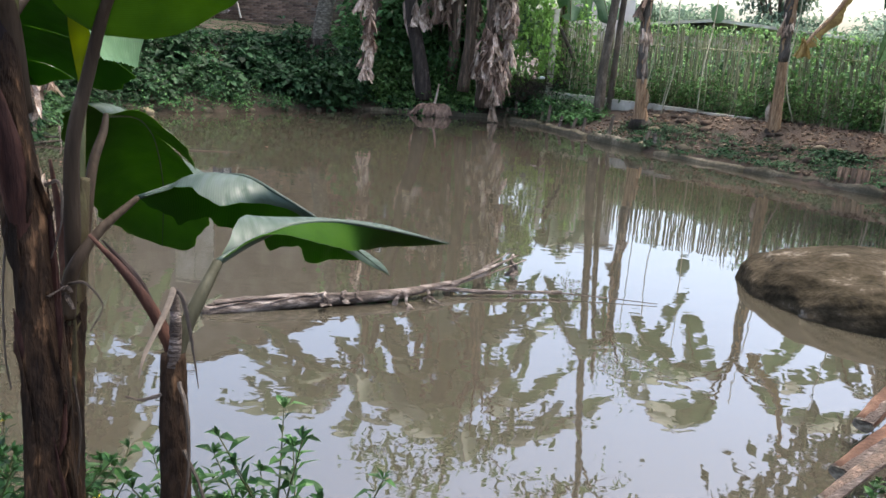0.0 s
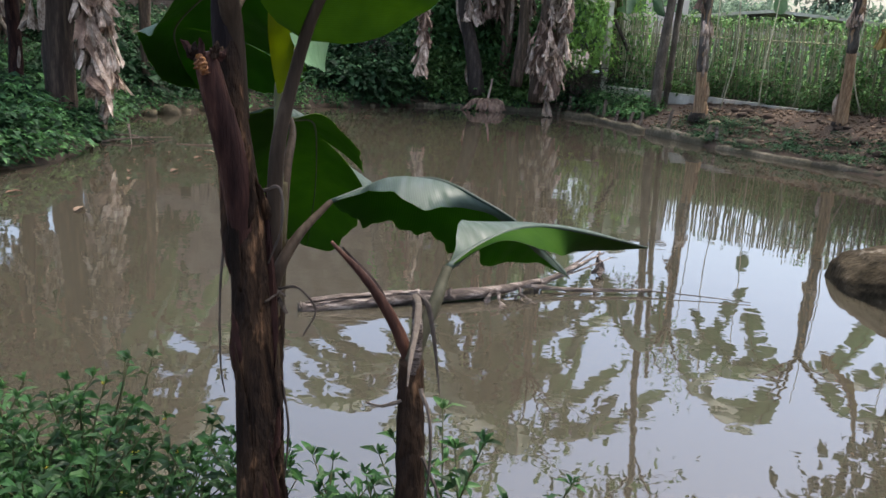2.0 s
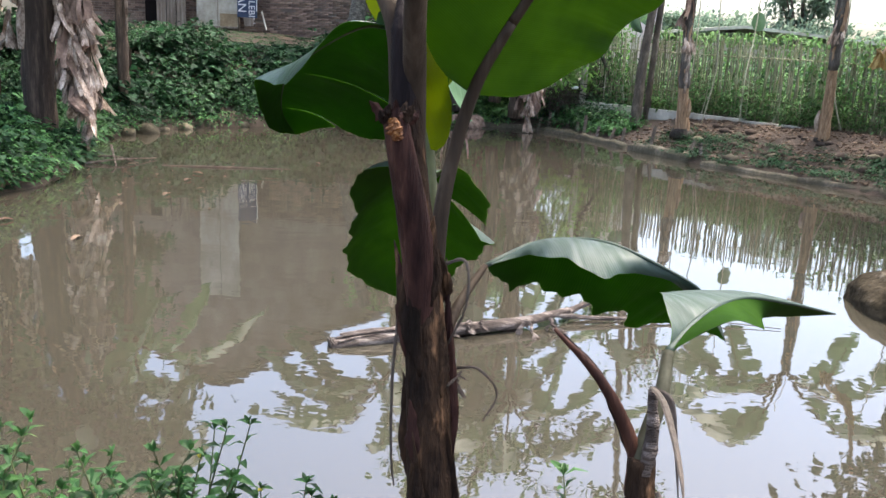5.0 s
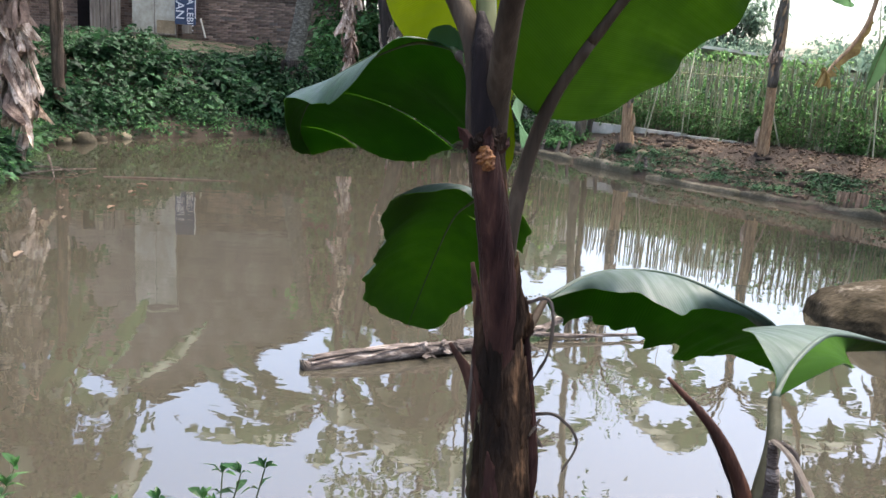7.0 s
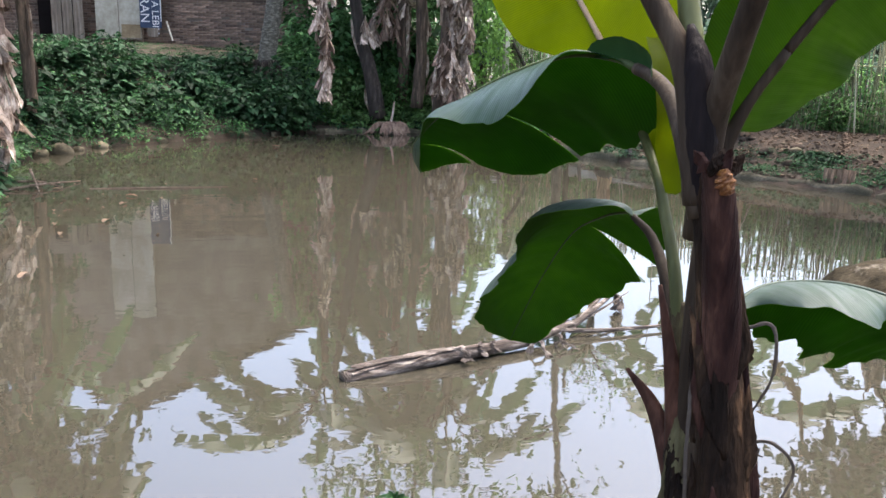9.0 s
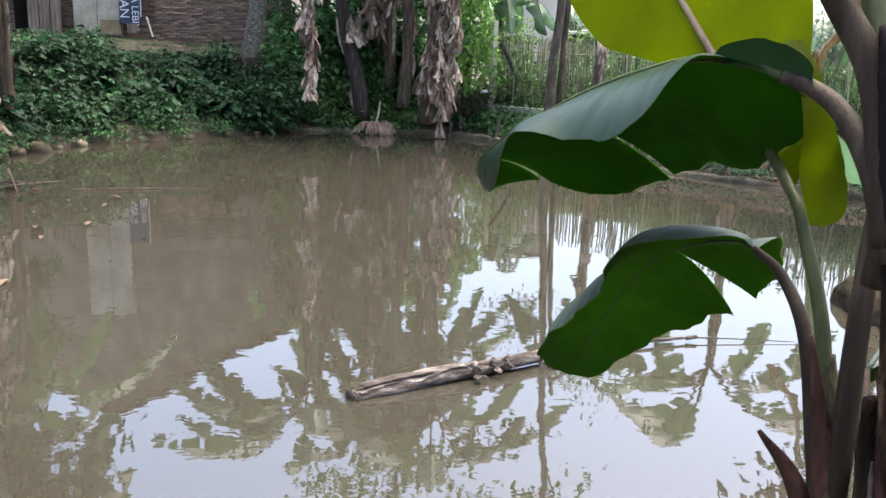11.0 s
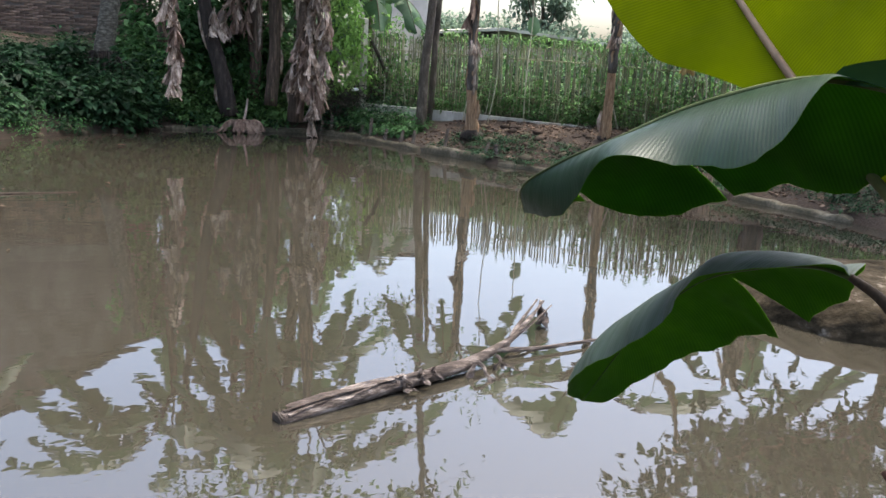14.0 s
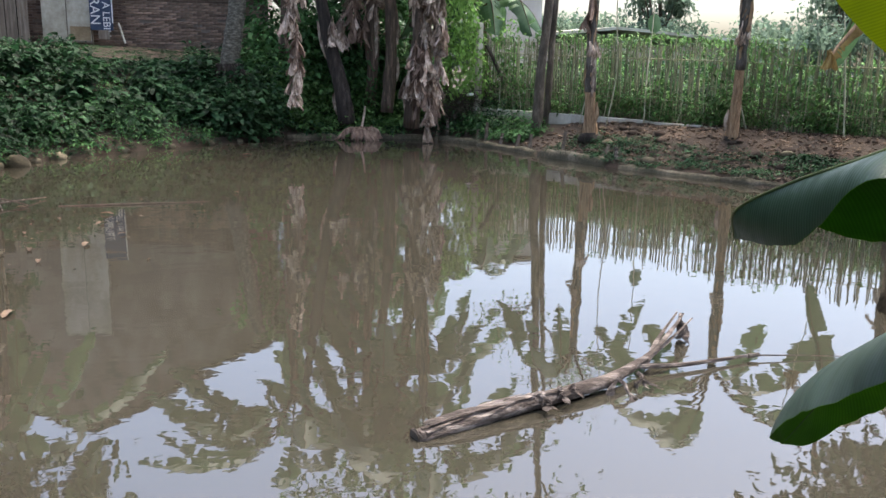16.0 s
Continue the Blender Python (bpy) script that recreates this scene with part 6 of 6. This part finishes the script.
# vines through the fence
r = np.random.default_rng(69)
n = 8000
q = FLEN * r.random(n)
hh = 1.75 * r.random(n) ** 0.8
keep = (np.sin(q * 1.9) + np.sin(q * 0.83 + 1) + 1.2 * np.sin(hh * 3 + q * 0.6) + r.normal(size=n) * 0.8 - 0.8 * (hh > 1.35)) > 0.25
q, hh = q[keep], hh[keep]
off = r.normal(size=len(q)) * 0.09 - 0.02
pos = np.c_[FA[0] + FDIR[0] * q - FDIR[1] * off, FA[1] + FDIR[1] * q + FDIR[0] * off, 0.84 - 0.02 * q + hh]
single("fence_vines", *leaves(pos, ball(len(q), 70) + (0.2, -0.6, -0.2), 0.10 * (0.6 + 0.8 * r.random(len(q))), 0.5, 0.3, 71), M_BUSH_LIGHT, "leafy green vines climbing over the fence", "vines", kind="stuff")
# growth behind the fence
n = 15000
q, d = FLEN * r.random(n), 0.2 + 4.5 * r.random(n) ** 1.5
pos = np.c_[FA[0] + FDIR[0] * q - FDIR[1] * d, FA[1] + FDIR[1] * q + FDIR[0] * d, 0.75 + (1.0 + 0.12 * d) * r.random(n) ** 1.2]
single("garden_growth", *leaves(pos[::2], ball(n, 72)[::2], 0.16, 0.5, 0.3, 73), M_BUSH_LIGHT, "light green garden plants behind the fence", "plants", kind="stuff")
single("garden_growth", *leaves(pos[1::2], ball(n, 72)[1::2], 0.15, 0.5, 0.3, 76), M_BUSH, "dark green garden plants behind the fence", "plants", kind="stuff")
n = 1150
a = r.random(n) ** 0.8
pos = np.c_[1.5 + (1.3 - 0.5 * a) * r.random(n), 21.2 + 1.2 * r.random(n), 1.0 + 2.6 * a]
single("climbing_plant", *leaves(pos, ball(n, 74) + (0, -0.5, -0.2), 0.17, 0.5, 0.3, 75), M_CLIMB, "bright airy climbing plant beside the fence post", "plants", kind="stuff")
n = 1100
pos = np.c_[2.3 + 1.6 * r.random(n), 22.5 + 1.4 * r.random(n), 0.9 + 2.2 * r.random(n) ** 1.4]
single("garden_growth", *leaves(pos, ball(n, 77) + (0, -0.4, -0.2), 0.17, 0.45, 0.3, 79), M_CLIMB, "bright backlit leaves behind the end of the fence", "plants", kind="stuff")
sticks = []
for k in range(420):
    a = 6.283 * r.random()
    b = np.array([1.55 + 1.5 * r.random(), 21.35 + 0.6 * r.random(), 0.55 + 0.65 * r.random()])
    d = np.array([math.cos(a) * 0.5, math.sin(a) * 0.25, 0.55 * r.random() - 0.12]) * (0.4 + 0.7 * r.random())
    sticks.append(tube([b - d * 0.5, b + (0, 0, 0.04 * r.normal()), b + d * 0.5], [0.010, 0.007, 0.003], 4, 4))
single("dry_brush", *join(sticks), M_TWIG, "heap of grey-brown dry twigs behind the pond corner", "brush", kind="stuff")
leaning = thing("leaning_pole", (3.1, 21.75, 0.8), "weathered grey pole leaning against the fence end", "pole")
link("shaft", *tube([(3.3, 21.7, 0.85), (3.02, 21.65, 1.62), (2.5, 21.6, 2.54)], [0.055, 0.05, 0.04], 7, 10, wobble=0.05), M_TWIG, leaning, smooth=True)
bag = boulder("plastic_bag", (2.2, 21.35, 1.12), (0.10, 0.05, 0.045), 655, M_WHITE, "crumpled white plastic bag caught on the brush", "bag", sub=10)

n = 3600
pos = np.c_[5.0 + 8.0 * r.random(n), 25.3 + 0.8 * r.random(n), 0.9 + 1.95 * r.random(n) ** 0.8]
single("garden_growth", *leaves(pos, ball(n, 87) + (0, -0.4, -0.2), 0.17, 0.45, 0.3, 89), M_BUSH_LIGHT, "tall leafy garden plants against the low outbuilding", "plants", kind="stuff")


# ---- cassava-like garden plants in front of the fence ----
def cassava(x, y, h, seed):
    r = np.random.default_rng(seed)
    z = ground_at(x, y)
    t = thing("garden_plant", (x, y, z), "young garden plant with splayed leaves by the fence", "plant", "garden plants by the fence")
    e = np.array([x + r.normal() * 0.06, y + r.normal() * 0.06, z + h])
    link("stem", *tube([(x, y, z - 0.03), ((x + e[0]) / 2 + 0.02, (y + e[1]) / 2, z + h / 2), e], [0.014, 0.008], 6, 8), M_VINE, t)
    P, D = [], []
    for k in range(12):
        a = r.random() * 6.28
        c = np.array([x, y, z + h * (0.45 + 0.6 * r.random())]) + np.array([math.cos(a), math.sin(a), 0.1]) * 0.18
        for w in range(5):
            P.append(c)
            D.append((math.cos(a + (w - 2) * 0.55), math.sin(a + (w - 2) * 0.55), -0.15))
    link("foliage", *leaves(P, D, 0.13, 0.3, 0.3, seed), M_BUSH_LIGHT, t)


for k in range(16):
    q = 0.8 + 0.62 * k + 0.25 * rng.random()
    d = 0.05 + 0.3 * rng.random()
    cassava(FA[0] + FDIR[0] * q + FDIR[1] * d, FA[1] + FDIR[1] * q - FDIR[0] * d, 0.45 + 0.6 * rng.random(), 500 + k)

# ---- hanging vines, with one heart-shaped leaf ----
for k, pts in enumerate((((5.15, 17.6, 0.6), (5.2, 17.75, 1.6), (5.45, 18.2, 2.85), (5.5, 18.3, 5.2)), ((4.55, 18.2, 0.6), (4.75, 18.3, 1.8), (4.7, 18.4, 3.4), (4.9, 18.5, 5.5)), ((6.55, 15.9, 0.6), (6.2, 15.8, 1.6), (6.3, 15.9, 3.0), (6.1, 15.9, 5.0)), ((4.2, 18.9, 0.6), (4.45, 19.0, 2.0), (4.4, 19.0, 4.5)), ((7.4, 14.2, 0.6), (7.3, 14.3, 2.0), (7.1, 14.6, 4.6)))):
    t = thing("hanging_vine", pts[0], "thin pale vine hanging over the soil terrace", "vine", "hanging vines")
    link("stem", *tube(pts, [0.014, 0.012, 0.010], 6, 24), M_VINE, t, smooth=True)
    if k == 0:
        link("leaf", *blade([(5.47, 18.22, 2.98), (5.49, 18.2, 2.85), (5.50, 18.18, 2.70), (5.52, 18.18, 2.58)], 0.15, 0.1, 0.1, 0.2, 0.2, n=14, m=4, up=(0.1, -1, 0.1), power=2.2), M_FARLEAF, t, "broad heart-shaped green leaf", smooth=True)

# ---- stones and stakes along the waterline ----
stones = [(-6.68, 16.05, 0.20), (-6.33, 17.13, 0.15), (-6.04, 17.87, 0.20), (-5.4, 18.3, 0.11), (-6.9, 15.6, 0.13), (-4.6, 19.1, 0.08), (-3.9, 19.85, 0.10), (-3.3, 20.55, 0.07), (-2.2, 21.5, 0.10), (-6.55, 16.6, 0.08)]
for k, (x, y, sz) in enumerate(stones):
    boulder("shore_stone", (x, y, 0.02), (sz * 1.25, sz, sz * 0.85), 600 + k, M_STONE, "rounded pale stone at the waterline", "stone", "stones along the far shore", sub=10)
for k, (x, y) in enumerate(((1.9, 20.85), (2.15, 20.3), (2.35, 19.9), (2.55, 19.35), (2.75, 18.8), (2.9, 18.35), (1.6, 21.05), (1.35, 21.2), (3.75, 16.3), (3.9, 16.0), (3.3, 17.2))):
    a = (x + rng.normal() * 0.05, y, -0.1)
    b = (x + 0.10 + rng.normal() * 0.10, y + 0.12, 0.32 + 0.25 * rng.random())
    single("stake", *tube([a, b], [0.045, 0.035], 7, 5, wobble=0.06, flat=0.6), M_BARK if k % 3 else M_DRYLOG, "short weathered stake leaning at the pond edge", "stake", "stakes at the pond edge")
cor = thing("corrugated_scrap", (6.2, 12.55, 0.0), "bent piece of corrugated roofing at the pond edge", "scrap sheet")
n = 22
xs = np.linspace(-0.2, 0.2, n)
vv = np.concatenate([np.c_[6.15 + xs * 0.9, 12.5 - xs * 0.75 + 0.03 * np.cos(np.arange(n) * 1.5), np.full(n, zq)] + np.array([0.04 * w, 0.05 * w, 0]) for w, zq in ((0, -0.05), (1, 0.34), (1.06, 0.34), (0.06, -0.05))])
link("sheet", vv, [[w * n + i, w * n + i + 1, (w + 1) * n + i + 1, (w + 1) * n + i] for w in (0, 1, 2) for i in range(n - 1)], M_FARSTEM, cor, smooth=True)

# leaf litter, rubble and clods on the terrace
n = 2600
x0, y0 = along(RIGHT[1:], 2.5, 0.05)(r, n)
z0 = land(x0, y0)
base, tri = slab((0, 0, 0), (1, 0.7, 0.5), 0, 0.15)
k = 0.02 + 0.075 * r.random(n) ** 2.5
turn = r.random(n) * 6.283
jit = base[None] * (1 + 0.25 * r.normal(size=(n, *base.shape)))
rub = np.stack([jit[..., 0] * np.cos(turn)[:, None] - jit[..., 1] * np.sin(turn)[:, None], jit[..., 0] * np.sin(turn)[:, None] + jit[..., 1] * np.cos(turn)[:, None], jit[..., 2]], -1) * k[:, None, None] + np.stack([x0, y0, z0 + 0.1 * k], -1)[:, None]
single("soil_rubble", rub.reshape(-1, 3), [[v + 16 * w for v in q] for w in range(n) for q in tri], M_LITTER, "crumbled earth, stones and bark on the soil terrace", "rubble", kind="stuff")
n = 7800
x0, y0 = along(RIGHT[2:], 2.6, 0.1)(r, n)
z0 = np.concatenate([land(x0[i:i + 2600], y0[i:i + 2600]) for i in (0, 2600, 5200)])
single("leaf_litter", *leaves(np.c_[x0, y0, z0 + 0.012], np.c_[r.normal(size=(n, 2)), 0.15 * r.normal(size=n)], 0.03 + 0.07 * r.random(n) ** 2, 0.45, 0.05, 81), M_LITTER, "dead brown leaf litter on the soil terrace", "leaf litter", kind="stuff")
for k in range(48):
    x, y = along(RIGHT[2:6], 1.5, 0.15)(rng, 1)
    sz = 0.03 + 0.09 * rng.random() ** 2
    boulder("soil_clod", (x[0], y[0], ground_at(x[0], y[0]) + sz * 0.2), (sz * 1.5, sz * 1.1, sz * 0.8), 700 + k, (M_SOIL, M_STONE, M_SOIL)[k % 3], "rough clod of earth and stone on the terrace", "clod", "clods on the terrace", sub=7)


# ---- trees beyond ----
def far_tree(x, y, h, spread, seed, material=M_HAZE_TREE, count=2200, size=0.26, label="green tree beyond the fence, haze painted into its leaves", group="trees beyond the fence"):
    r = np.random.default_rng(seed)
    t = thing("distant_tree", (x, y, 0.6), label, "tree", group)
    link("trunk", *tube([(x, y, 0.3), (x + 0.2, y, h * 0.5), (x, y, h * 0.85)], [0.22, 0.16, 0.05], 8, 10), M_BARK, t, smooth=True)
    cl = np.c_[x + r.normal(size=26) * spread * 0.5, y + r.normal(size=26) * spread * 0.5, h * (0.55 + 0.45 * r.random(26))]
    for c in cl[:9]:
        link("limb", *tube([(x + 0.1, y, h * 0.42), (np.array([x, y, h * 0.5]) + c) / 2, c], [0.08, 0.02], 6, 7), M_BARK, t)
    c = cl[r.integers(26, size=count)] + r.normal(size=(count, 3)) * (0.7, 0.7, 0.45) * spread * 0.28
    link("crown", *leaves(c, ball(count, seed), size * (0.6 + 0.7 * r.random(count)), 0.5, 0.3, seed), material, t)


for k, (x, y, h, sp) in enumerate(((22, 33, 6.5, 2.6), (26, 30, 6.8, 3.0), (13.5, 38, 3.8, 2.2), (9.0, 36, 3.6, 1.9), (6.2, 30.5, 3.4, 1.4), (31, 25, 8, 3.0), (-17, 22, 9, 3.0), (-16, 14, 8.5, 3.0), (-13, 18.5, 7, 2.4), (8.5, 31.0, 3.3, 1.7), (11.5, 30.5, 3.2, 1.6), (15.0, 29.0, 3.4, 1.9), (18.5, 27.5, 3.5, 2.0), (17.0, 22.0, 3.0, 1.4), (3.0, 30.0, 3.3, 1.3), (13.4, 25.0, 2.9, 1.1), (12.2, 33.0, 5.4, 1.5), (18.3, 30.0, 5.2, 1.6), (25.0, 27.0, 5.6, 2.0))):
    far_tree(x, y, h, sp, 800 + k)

# dark trees at the top of the left bank
for k, (x, y, h, sp) in enumerate(((-11.6, 19.5, 7.6, 2.4), (-12.2, 16.2, 7.2, 2.2), (-10.6, 21.8, 6.4, 1.8))):
    far_tree(x, y, h, sp, 880 + k, M_BUSH, 4200, 0.30, "dark leafy tree at the top of the bank", "trees on the bank")

# dense growth behind the banana clump, its greens lightened to lift the shade
for k, (x, y, h, sp) in enumerate(((-2.0, 26.2, 6.4, 1.6), (-0.4, 26.6, 6.8, 1.6), (0.8, 27.3, 6.2, 1.1))):
    far_tree(x, y, h, sp, 860 + k, M_BUSH_MID, 2600, 0.32, "leafy green tree behind the banana clump", "trees on the bank")
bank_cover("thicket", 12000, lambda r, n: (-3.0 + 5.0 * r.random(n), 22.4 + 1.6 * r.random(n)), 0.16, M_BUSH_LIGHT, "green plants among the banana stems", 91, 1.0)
bank_cover("thicket", 20000, lambda r, n: (-3.0 + 4.4 * r.random(n), 23.2 + 2.6 * r.random(n)), 0.24, M_BUSH_MID, "thicket behind the banana clump in lightened green", 90, 1.9)
# Light-coloured plants added to brighten the clump's shaded foot.
bank_cover("thicket", 3600, lambda r, n: (-2.6 + 4.2 * r.random(n), 21.9 + 0.7 * r.random(n)), 0.13, M_BUSH_LIGHT, "light-toned plants added to brighten the foot of the banana stems", 92, 0.55)
bank_cover("bank_undergrowth", 12000, lambda r, n: (-5.4 + 3.0 * r.random(n), 20.5 + 2.0 * r.random(n)), 0.19, M_BUSH, "tall dark shrubs round the foot of the palm trunk", 93, 0.75, 0.55)
